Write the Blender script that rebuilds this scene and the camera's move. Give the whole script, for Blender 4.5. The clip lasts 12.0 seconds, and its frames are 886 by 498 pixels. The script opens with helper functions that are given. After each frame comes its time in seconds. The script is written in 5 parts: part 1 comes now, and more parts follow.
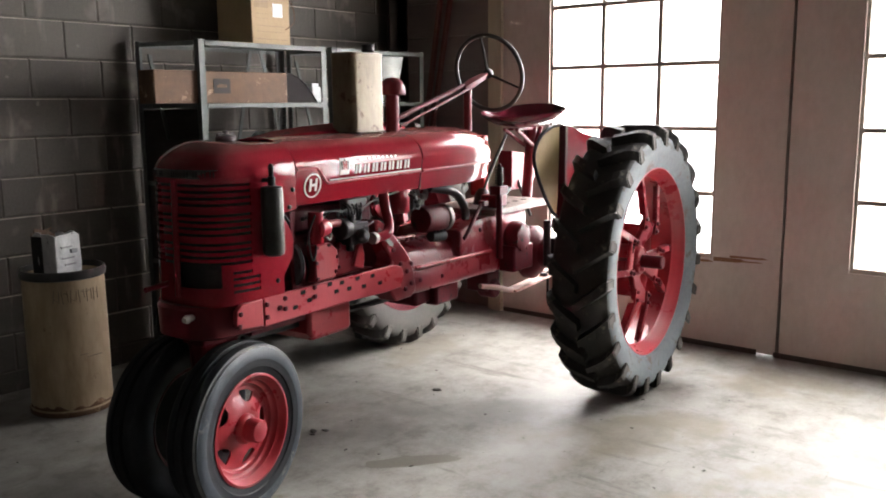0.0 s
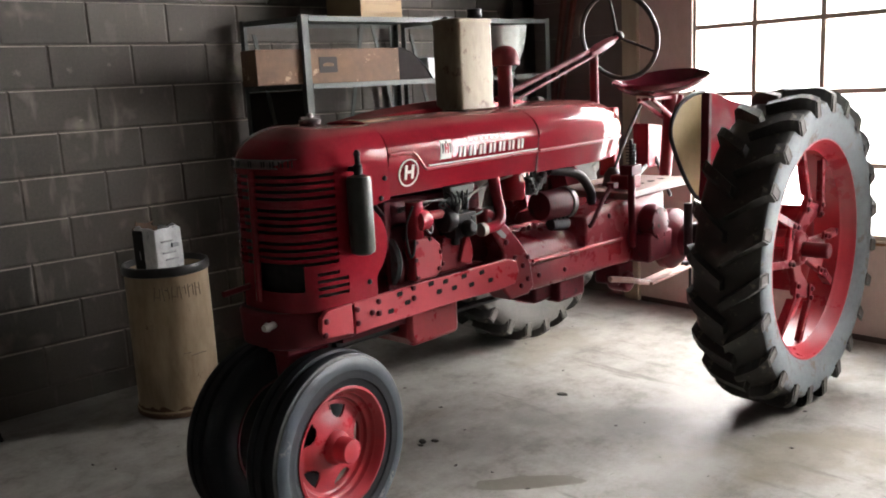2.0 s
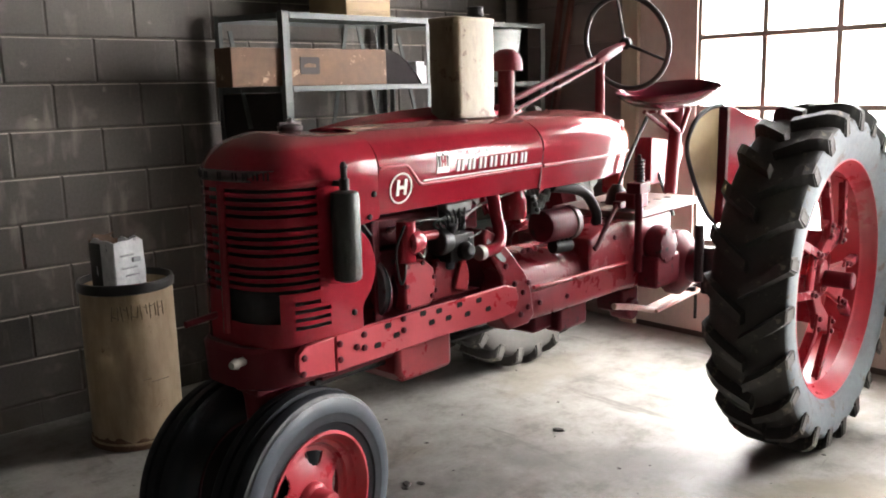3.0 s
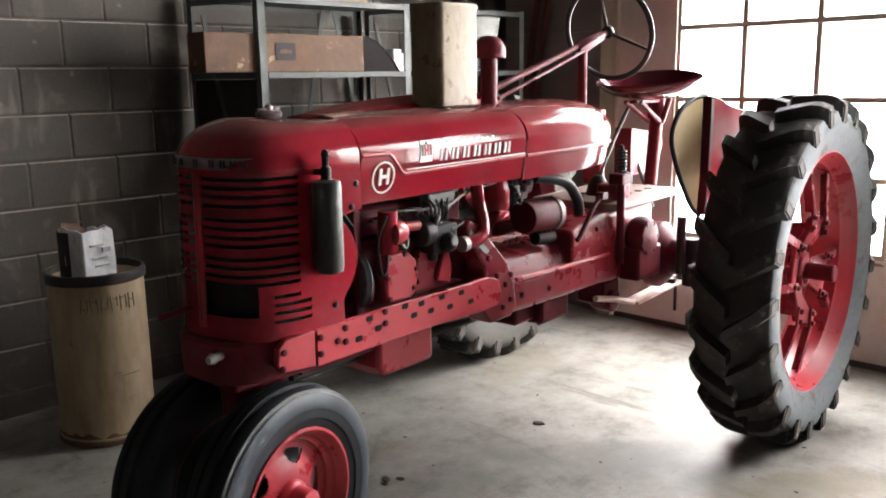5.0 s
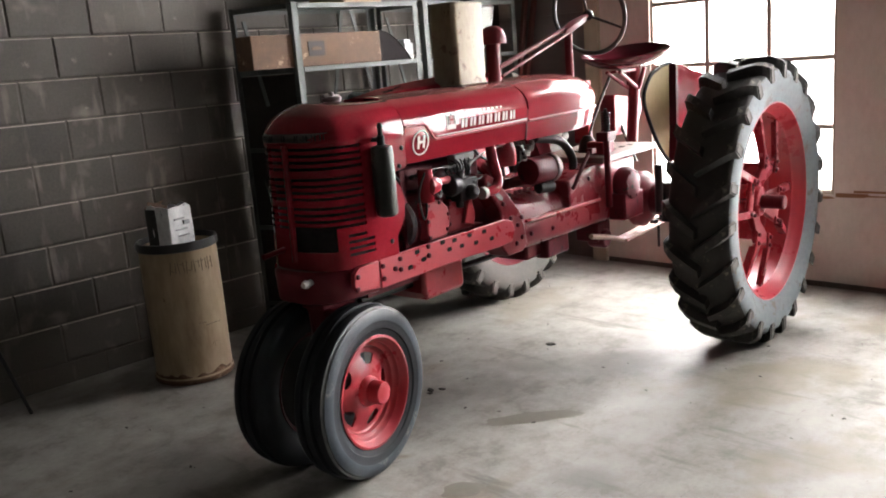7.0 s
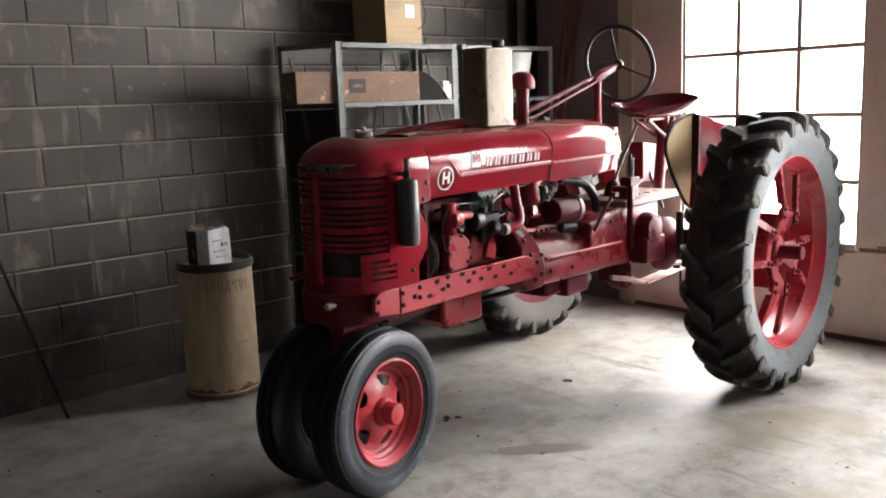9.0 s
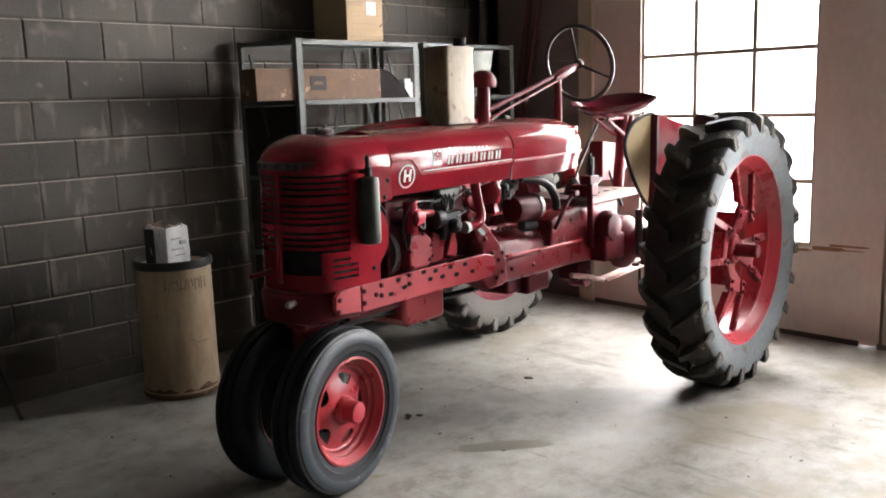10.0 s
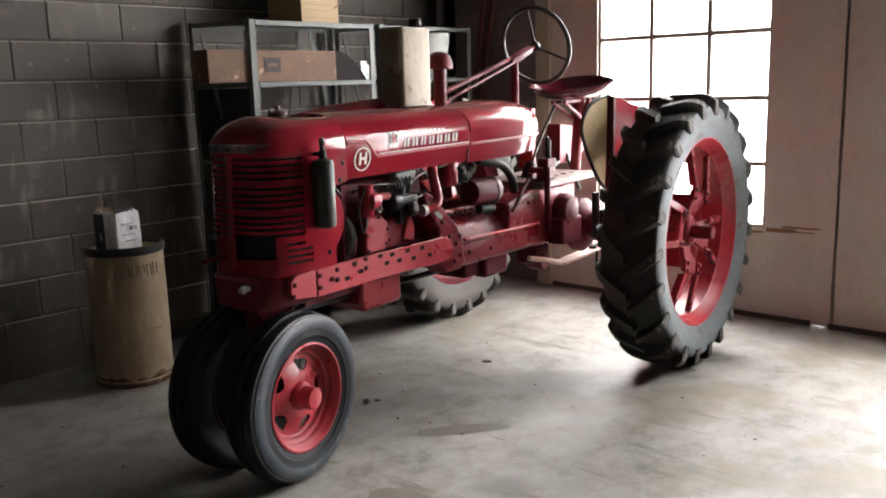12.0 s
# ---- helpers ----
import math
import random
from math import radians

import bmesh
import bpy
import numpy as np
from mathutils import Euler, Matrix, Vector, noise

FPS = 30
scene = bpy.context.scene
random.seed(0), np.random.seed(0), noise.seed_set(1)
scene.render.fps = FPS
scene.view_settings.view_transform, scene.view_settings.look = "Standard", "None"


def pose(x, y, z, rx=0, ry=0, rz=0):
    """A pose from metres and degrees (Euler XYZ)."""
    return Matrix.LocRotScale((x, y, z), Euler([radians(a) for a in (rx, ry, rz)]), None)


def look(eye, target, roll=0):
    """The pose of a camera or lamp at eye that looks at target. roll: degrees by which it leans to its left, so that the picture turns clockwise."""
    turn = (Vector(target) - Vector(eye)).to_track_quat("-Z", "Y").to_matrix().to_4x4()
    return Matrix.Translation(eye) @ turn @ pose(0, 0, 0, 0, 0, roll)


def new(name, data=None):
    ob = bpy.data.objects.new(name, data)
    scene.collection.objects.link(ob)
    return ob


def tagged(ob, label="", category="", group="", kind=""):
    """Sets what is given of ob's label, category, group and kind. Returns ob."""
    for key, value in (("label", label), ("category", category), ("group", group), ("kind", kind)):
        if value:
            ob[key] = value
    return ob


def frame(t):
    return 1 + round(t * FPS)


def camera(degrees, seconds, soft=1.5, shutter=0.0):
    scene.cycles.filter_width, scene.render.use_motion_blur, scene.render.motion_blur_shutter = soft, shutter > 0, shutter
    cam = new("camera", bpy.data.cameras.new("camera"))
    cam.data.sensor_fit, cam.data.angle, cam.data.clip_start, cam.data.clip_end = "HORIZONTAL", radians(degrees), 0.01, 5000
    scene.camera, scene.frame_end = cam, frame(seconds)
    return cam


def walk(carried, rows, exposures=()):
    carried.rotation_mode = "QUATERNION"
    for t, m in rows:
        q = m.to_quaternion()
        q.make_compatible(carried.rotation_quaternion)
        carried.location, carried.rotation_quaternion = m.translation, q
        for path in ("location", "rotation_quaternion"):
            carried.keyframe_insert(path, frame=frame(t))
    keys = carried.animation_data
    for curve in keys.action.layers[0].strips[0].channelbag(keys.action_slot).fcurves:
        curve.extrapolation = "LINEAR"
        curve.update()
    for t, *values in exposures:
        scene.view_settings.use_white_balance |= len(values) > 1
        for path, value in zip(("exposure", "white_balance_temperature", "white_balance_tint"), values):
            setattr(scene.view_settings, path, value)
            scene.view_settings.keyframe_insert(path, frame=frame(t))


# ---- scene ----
cam = camera(54.3, 12.0, soft=1.9)
EXPOSURES = [(0, -0.22), (0.5, -0.24), (1, -0.16), (2, -0.10), (2.5, 0.30), (4.5, 0.06), (5, 0.08), (6.5, 0.06), (9, 0.06), (9.5, 0.0), (10.5, 0.04), (11, 0.05), (11.5, -0.2), (12, -0.22)]
PATH = [
    (0, (-5.127, -4.61, 1.508), (-3.598, -3.364, 1.177), -0.5),
    (0.5, (-5.141, -4.56, 1.504), (-3.667, -3.245, 1.188), -1.6),
    (1, (-5.078, -4.475, 1.502), (-3.664, -3.121, 1.096), -2.7),
    (1.5, (-4.883, -4.43, 1.495), (-3.526, -3.008, 1.126), -4.3),
    (2, (-4.706, -4.391, 1.496), (-3.415, -2.911, 1.118), -2.9),
    (2.5, (-4.602, -4.252, 1.484), (-3.32, -2.76, 1.126), -2.0),
    (2.7, (-4.564, -4.151, 1.489), (-3.235, -2.703, 1.117), -1.7),
    (4.3, (-4.461, -4.009, 1.492), (-3.124, -2.561, 1.152), -1.0),
    (4.5, (-4.466, -4.004, 1.487), (-3.114, -2.573, 1.136), -1.5),
    (5, (-4.501, -4.012, 1.481), (-3.119, -2.619, 1.094), -0.9),
    (5.5, (-4.599, -4.137, 1.479), (-3.243, -2.713, 1.119), -1.4),
    (6, (-4.747, -4.302, 1.484), (-3.421, -2.882, 1.009), -5.7),
    (6.5, (-4.963, -4.403, 1.491), (-3.582, -3.015, 1.083), -4.2),
    (6.7, (-5.087, -4.429, 1.498), (-3.704, -3.05, 1.069), -4.8),
    (8.3, (-5.188, -4.658, 1.495), (-3.857, -3.21, 1.133), -2.6),
    (8.5, (-5.191, -4.653, 1.495), (-3.845, -3.22, 1.13), -2.7),
    (9, (-5.191, -4.658, 1.495), (-3.867, -3.196, 1.164), -2.2),
    (9.5, (-5.205, -4.669, 1.499), (-3.845, -3.227, 1.23), -1.8),
    (10, (-5.192, -4.659, 1.494), (-3.804, -3.259, 1.156), -1.8),
    (10.5, (-5.188, -4.66, 1.491), (-3.811, -3.252, 1.143), -2.3),
    (11, (-5.182, -4.66, 1.485), (-3.763, -3.298, 1.123), -2.2),
    (11.5, (-5.171, -4.653, 1.485), (-3.705, -3.343, 1.118), -2.1),
    (12, (-5.163, -4.647, 1.482), (-3.716, -3.318, 1.107), -1.7),
]
walk(cam, [(t, look(eye, target, roll)) for t, eye, target, roll in PATH], EXPOSURES)

# ---- world and light ----
world = bpy.data.worlds.new("world")
scene.world = world
world.use_nodes = True
wn = world.node_tree
sky = wn.nodes.new("ShaderNodeTexSky")
sky.sky_type = "NISHITA"
sky.sun_disc = False
sky.sun_elevation, sky.sun_rotation = radians(48), radians(110)
sky.air_density, sky.dust_density = 1.0, 4.0
wn.links.new(sky.outputs[0], wn.nodes["Background"].inputs[0])
wn.nodes["Background"].inputs[1].default_value = 0.12

sun_data = bpy.data.lights.new("sun", "SUN")
sun_data.energy, sun_data.angle, sun_data.color = 0.5, radians(30), (1.0, 0.96, 0.9)
sun = new("sun", sun_data)
sun.matrix_basis = look((8, -3.2, 6.5), (0, -2, 0))

WINDOW_YS = [(-1.40, -2.588), (-3.375, -4.563)]
SILL, HEAD = 0.556, 2.53


def window_light(name, at, aim, width, height, power, colour=(1.0, 0.972, 0.975)):
    d = bpy.data.lights.new(name, "AREA")
    d.shape, d.size, d.size_y, d.energy, d.color = "RECTANGLE", width, height, power, colour
    ob = new(name, d)
    ob.matrix_basis = look(at, aim)
    return ob


window_light("window_daylight", (1.20, -1.95, 1.65), (0.0, -1.95, 1.50), 6.4, 3.7, 2580)

# ---- materials ----
def material(name, rough=0.6, metal=0.0):
    m = bpy.data.materials.new(name)
    m.use_nodes = True
    b = m.node_tree.nodes["Principled BSDF"]
    b.inputs["Roughness"].default_value, b.inputs["Metallic"].default_value = rough, metal
    return m, m.node_tree, b


def noise_tex(nt, scale, detail=5, rough=0.6, stretch=None):
    tc = nt.nodes.new("ShaderNodeTexCoord")
    mp = nt.nodes.new("ShaderNodeMapping")
    nt.links.new(tc.outputs["Object"], mp.inputs[0])
    if stretch:
        mp.inputs["Scale"].default_value = stretch
    n = nt.nodes.new("ShaderNodeTexNoise")
    n.inputs["Scale"].default_value, n.inputs["Detail"].default_value, n.inputs["Roughness"].default_value = scale, detail, rough
    nt.links.new(mp.outputs[0], n.inputs["Vector"])
    return n.outputs[0]


def ramp(nt, fac, stops):
    r = nt.nodes.new("ShaderNodeValToRGB")
    e = r.color_ramp.elements
    while len(e) < len(stops):
        e.new(0.5)
    for k, (p, c) in zip(e, stops):
        k.position, k.color = p, (*c, 1) if len(c) == 3 else c
    nt.links.new(fac, r.inputs[0])
    return r.outputs[0]


def mix(nt, fac, a, b, mode="MIX"):
    n = nt.nodes.new("ShaderNodeMix")
    n.data_type, n.blend_type = "RGBA", mode
    for sock, v in ((n.inputs[0], fac), (n.inputs[6], a), (n.inputs[7], b)):
        if isinstance(v, (int, float)):
            sock.default_value = v
        elif isinstance(v, tuple):
            sock.default_value = (*v, 1)
        else:
            nt.links.new(v, sock)
    return n.outputs[2]


def bump(nt, b, height, strength=0.3, dist=0.01):
    n = nt.nodes.new("ShaderNodeBump")
    n.inputs["Strength"].default_value, n.inputs["Distance"].default_value = strength, dist
    nt.links.new(height, n.inputs["Height"])
    nt.links.new(n.outputs[0], b.inputs["Normal"])


def surface(name, dark, light, rough=(0.5, 0.7), metal=0.0, big=2.0, fine=40.0, fleck=None, fleck_at=0.68, bump_by=0.15, bump_dist=0.003, stretch=None, per_piece=0.0, dust=None, gloss=0.5, coat=0.0):
    """Two scales of variation, flecks of wear, uneven roughness and fine relief."""
    m, nt, b = material(name, metal=metal)
    b.inputs["Specular IOR Level"].default_value = gloss
    b.inputs["Coat Weight"].default_value, b.inputs["Coat Roughness"].default_value = coat, 0.07
    n1, n2 = noise_tex(nt, big, 6, 0.6, stretch), noise_tex(nt, fine, 4, 0.7, stretch)
    col = mix(nt, 0.35, ramp(nt, n1, [(0.3, dark), (0.7, light)]), ramp(nt, n2, [(0.3, dark), (0.7, light)]))
    if fleck:
        spots = ramp(nt, noise_tex(nt, fine * 0.35, 8, 0.75), [(fleck_at, (0, 0, 0)), (fleck_at + 0.05, (1, 1, 1))])
        col = mix(nt, spots, col, fleck)
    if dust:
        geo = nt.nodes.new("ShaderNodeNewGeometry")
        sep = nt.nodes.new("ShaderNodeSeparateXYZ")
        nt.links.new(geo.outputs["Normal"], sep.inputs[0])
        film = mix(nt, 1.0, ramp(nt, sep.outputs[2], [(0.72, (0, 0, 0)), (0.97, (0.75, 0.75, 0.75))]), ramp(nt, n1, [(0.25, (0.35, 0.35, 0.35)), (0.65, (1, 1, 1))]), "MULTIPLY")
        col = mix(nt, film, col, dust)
    if per_piece:
        oi = nt.nodes.new("ShaderNodeObjectInfo")
        k = ramp(nt, oi.outputs["Random"], [(0.0, (1 - per_piece,) * 3), (1.0, (1.0, 1.0, 1.0))])
        col = mix(nt, 1.0, col, k, "MULTIPLY")
    nt.links.new(col, b.inputs["Base Color"])
    nt.links.new(ramp(nt, n1, [(0.3, (rough[0],) * 3), (0.7, (rough[1],) * 3)]), b.inputs["Roughness"])
    bump(nt, b, n2, bump_by, bump_dist)
    return m


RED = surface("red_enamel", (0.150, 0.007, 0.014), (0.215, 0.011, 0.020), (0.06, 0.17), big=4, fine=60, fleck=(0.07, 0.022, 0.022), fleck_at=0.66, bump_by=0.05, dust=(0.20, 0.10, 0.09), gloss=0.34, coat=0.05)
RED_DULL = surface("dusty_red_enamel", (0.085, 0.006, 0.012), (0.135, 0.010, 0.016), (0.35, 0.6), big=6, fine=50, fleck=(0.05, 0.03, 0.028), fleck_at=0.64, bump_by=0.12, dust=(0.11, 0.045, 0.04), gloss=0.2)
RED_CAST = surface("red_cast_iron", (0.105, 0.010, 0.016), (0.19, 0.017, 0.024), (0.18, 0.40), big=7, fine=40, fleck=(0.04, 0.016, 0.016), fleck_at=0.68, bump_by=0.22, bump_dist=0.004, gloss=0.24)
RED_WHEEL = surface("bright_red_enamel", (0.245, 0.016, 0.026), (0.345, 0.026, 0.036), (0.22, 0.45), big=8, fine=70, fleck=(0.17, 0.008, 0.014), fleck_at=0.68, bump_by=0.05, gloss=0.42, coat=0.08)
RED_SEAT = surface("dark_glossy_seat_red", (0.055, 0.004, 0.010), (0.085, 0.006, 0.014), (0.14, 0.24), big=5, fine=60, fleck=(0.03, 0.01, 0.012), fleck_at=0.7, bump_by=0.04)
# Red for sunken parts: bay shade is put into the colour, plus grease flecks.
RED_DARK = surface("greasy_shaded_red", (0.055, 0.005, 0.010), (0.105, 0.008, 0.015), (0.38, 0.6), big=8, fine=50, fleck=(0.016, 0.011, 0.010), fleck_at=0.58, gloss=0.14)
RED_LOGO = surface("logo_red", (0.30, 0.012, 0.02), (0.36, 0.015, 0.025), bump_by=0.02)
YELLOWED = surface("sun_yellowed_paint", (0.28, 0.19, 0.07), (0.42, 0.31, 0.13), (0.5, 0.7), big=5, fine=30, fleck=(0.3, 0.05, 0.03), fleck_at=0.66)
RUBBER = surface("black_rubber", (0.010, 0.009, 0.008), (0.030, 0.027, 0.023), (0.6, 0.85), big=8, fine=50, fleck=(0.095, 0.082, 0.062), fleck_at=0.60, bump_by=0.2)
RUBBER_GREY = surface("weathered_grey_rubber", (0.060, 0.074, 0.082), (0.150, 0.168, 0.174), (0.6, 0.85), big=7, fine=38, fleck=(0.075, 0.062, 0.045), fleck_at=0.56, bump_by=0.2)
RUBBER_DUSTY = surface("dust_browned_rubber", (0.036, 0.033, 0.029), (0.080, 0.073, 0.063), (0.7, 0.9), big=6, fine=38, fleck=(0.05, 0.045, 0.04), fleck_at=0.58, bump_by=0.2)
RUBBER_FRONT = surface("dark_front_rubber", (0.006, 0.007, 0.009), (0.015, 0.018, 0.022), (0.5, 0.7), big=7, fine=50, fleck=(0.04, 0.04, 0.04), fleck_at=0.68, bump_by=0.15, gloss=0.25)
RUBBER_SIDE = surface("blue_grey_worn_sidewall", (0.012, 0.016, 0.022), (0.036, 0.047, 0.060), (0.35, 0.6), big=9, fine=24, fleck=(0.12, 0.12, 0.112), fleck_at=0.60, bump_by=0.15, gloss=0.45)
RUBBER_EDGE = surface("pale_scuffed_tyre_edge", (0.03, 0.034, 0.038), (0.15, 0.155, 0.15), (0.6, 0.85), big=12, fine=40, fleck=(0.03, 0.03, 0.03), fleck_at=0.58)
IRON = surface("oily_cast_iron", (0.007, 0.007, 0.008), (0.026, 0.023, 0.023), (0.35, 0.7), big=10, fine=60, gloss=0.2)
STEEL = surface("bare_worn_steel", (0.25, 0.24, 0.22), (0.45, 0.43, 0.40), (0.35, 0.6), metal=0.8, big=10, fine=60)
GREY_PAINT = surface("grey_primer", (0.12, 0.13, 0.125), (0.2, 0.2, 0.19), (0.5, 0.7), big=8, fine=60)
HORN = surface("dark_olive_canister_paint", (0.016, 0.018, 0.016), (0.042, 0.044, 0.038), (0.3, 0.45), big=8, fine=60, gloss=0.35)
BLACK = surface("black_plastic", (0.01, 0.01, 0.01), (0.02, 0.02, 0.02), (0.3, 0.45), big=10, fine=80)
VOID = surface("radiator_black", (0.010, 0.008, 0.008), (0.020, 0.016, 0.016), (0.8, 0.95), gloss=0.1)
WHITE = surface("aged_white_decal", (0.72, 0.68, 0.65), (0.82, 0.78, 0.75), (0.5, 0.7), big=14, fine=90, fleck=(0.45, 0.2, 0.2), fleck_at=0.74)
CHROME = surface("dull_chrome", (0.10, 0.085, 0.085), (0.22, 0.19, 0.19), (0.25, 0.5), metal=0.9, big=12, fine=60)
TIN = surface("tan_tin_with_rust_specks", (0.085, 0.060, 0.034), (0.20, 0.160, 0.098), (0.35, 0.55), metal=0.25, big=7, fine=40, fleck=(0.07, 0.038, 0.018), fleck_at=0.57, stretch=(1, 1, 0.4))
CARD = surface("brown_cardboard", (0.060, 0.031, 0.017), (0.140, 0.077, 0.042), (0.75, 0.9), big=6, fine=26, fleck=(0.30, 0.20, 0.13), fleck_at=0.59)
CARD_LIGHT = surface("tan_cardboard", (0.25, 0.175, 0.098), (0.35, 0.255, 0.15), (0.75, 0.9), big=6, fine=40, fleck=(0.36, 0.25, 0.14), fleck_at=0.62)
PRINT = surface("dark_printing_ink", (0.012, 0.010, 0.009), (0.028, 0.02, 0.016), (0.7, 0.85))
INK = surface("faded_brown_ink", (0.20, 0.14, 0.085), (0.30, 0.215, 0.13), (0.7, 0.85))
PAPER = surface("white_paper", (0.50, 0.51, 0.52), (0.76, 0.77, 0.77), (0.7, 0.85), big=16, fine=34, fleck=(0.25, 0.26, 0.28), fleck_at=0.60, bump_by=0.5, bump_dist=0.006)
SMUDGE = surface("smudged_grey_print", (0.26, 0.265, 0.28), (0.42, 0.43, 0.44), (0.7, 0.85), big=20, fine=60)
SHELF = surface("grey_green_shelf_steel", (0.036, 0.042, 0.038), (0.088, 0.098, 0.088), (0.45, 0.65), big=8, fine=50, fleck=(0.08, 0.06, 0.045), fleck_at=0.66)
ENAMEL = surface("white_enamel", (0.62, 0.68, 0.64), (0.74, 0.79, 0.75), (0.2, 0.35), big=10, fine=60)
KRAFT = surface("stained_kraft_fibre", (0.20, 0.135, 0.07), (0.47, 0.37, 0.25), (0.5, 0.75), big=5, fine=24, fleck=(0.14, 0.075, 0.035), fleck_at=0.62, stretch=(1, 1, 0.3))
BURNT = surface("rust_stained_fibre", (0.055, 0.03, 0.018), (0.17, 0.09, 0.045), (0.6, 0.85), big=14, fine=50, fleck=(0.3, 0.22, 0.14), fleck_at=0.6)
FADED_PEN = surface("faded_marker_ink", (0.10, 0.075, 0.05), (0.19, 0.145, 0.095), (0.6, 0.8))
WOOD = surface("painted_tan_timber", (0.35, 0.29, 0.21), (0.52, 0.45, 0.34), (0.6, 0.8), big=5, fine=30, fleck=(0.15, 0.10, 0.06), fleck_at=0.68, stretch=(1, 1, 0.15))
RUSTRED = surface("rust_red_angle_iron", (0.10, 0.035, 0.03), (0.19, 0.065, 0.05), (0.5, 0.75), big=8, fine=50)
DARK_SHEET = surface("dark_brown_sheet", (0.020, 0.018, 0.016), (0.042, 0.036, 0.032), (0.6, 0.85), big=5, fine=40, gloss=0.12)
POST_STEEL = surface("brown_painted_steel", (0.035, 0.029, 0.027), (0.065, 0.055, 0.05), (0.5, 0.7), big=5, fine=40)
SASH = surface("weathered_window_sash", (0.30, 0.25, 0.205), (0.46, 0.385, 0.32), (0.5, 0.7), big=10, fine=60)
DOOR = surface("beige_door_paint", (0.45, 0.37, 0.32), (0.63, 0.54, 0.49), (0.45, 0.75), big=2.0, fine=26, fleck=(0.24, 0.175, 0.13), fleck_at=0.685, bump_by=0.10, stretch=(1, 1, 0.6))
TORN = surface("torn_bare_wood", (0.16, 0.075, 0.035), (0.30, 0.15, 0.07), (0.7, 0.9), big=14, fine=70, stretch=(1, 0.2, 1))
# Dark brown for shade strips by the doors and rubbish in the drum.
SHADE_GRIME = surface("shade_and_grime_brown", (0.045, 0.036, 0.030), (0.10, 0.08, 0.068), (0.6, 0.85), big=4, fine=30)
UNSEEN_WALL = surface("dark_unseen_wall", (0.05, 0.047, 0.042), (0.08, 0.074, 0.068), (0.7, 0.9))
CEIL = surface("dark_unseen_ceiling", (0.06, 0.054, 0.048), (0.10, 0.09, 0.08), (0.7, 0.9))
MORTAR = surface("dark_painted_mortar", (0.05, 0.044, 0.037), (0.12, 0.105, 0.088), (0.8, 0.95), big=3, fine=50, bump_by=0.3)
DEBRIS = surface("dark_dry_leaf", (0.012, 0.010, 0.009), (0.035, 0.028, 0.022), (0.6, 0.9))
LEDGE = surface("dust_on_the_joints", (0.15, 0.128, 0.106), (0.46, 0.41, 0.345), (0.85, 0.95), big=2.2, fine=30, fleck=(0.07, 0.06, 0.05), fleck_at=0.58)
OIL = surface("old_oil_stain", (0.10, 0.090, 0.070), (0.17, 0.155, 0.125), (0.3, 0.5), big=9, fine=40)


def cream_tail_material():
    """Enamel turning cream towards one end, faded paint plus painted window reflection, with an uneven edge."""
    m = surface("cream_tailed_red_enamel", (0.150, 0.007, 0.014), (0.215, 0.011, 0.020), (0.06, 0.17), big=4, fine=60, fleck=(0.07, 0.022, 0.022), fleck_at=0.66, bump_by=0.05, dust=(0.20, 0.10, 0.09), gloss=0.34, coat=0.05)
    nt = m.node_tree
    b = nt.nodes["Principled BSDF"]
    col = b.inputs["Base Color"].links[0].from_socket
    tc = nt.nodes.new("ShaderNodeTexCoord")
    sep = nt.nodes.new("ShaderNodeSeparateXYZ")
    nt.links.new(tc.outputs["Object"], sep.inputs[0])
    wob = nt.nodes.new("ShaderNodeMath")
    wob.operation, wob.inputs[1].default_value = "MULTIPLY_ADD", 0.16
    nt.links.new(noise_tex(nt, 7, 5, 0.6), wob.inputs[0])
    nt.links.new(sep.outputs[0], wob.inputs[2])
    nt.links.new(mix(nt, ramp(nt, wob.outputs[0], [(0.46, (0.9, 0.9, 0.9)), (0.60, (0, 0, 0))]), col, (0.25, 0.135, 0.045)), b.inputs["Base Color"])
    return m


RED_TANK = cream_tail_material()


KNOCKS = [(-3.455, 1.638, 0.055, 0.045), (-3.215, 1.645, 0.045, 0.05), (-3.02, 1.665, 0.03, 0.03), (-2.87, 1.53, 0.035, 0.05), (-3.76, 1.10, 0.09, 0.07), (-3.19, 1.40, 0.04, 0.025), (-3.62, 1.86, 0.02, 0.015), (-2.62, 1.84, 0.04, 0.03)]


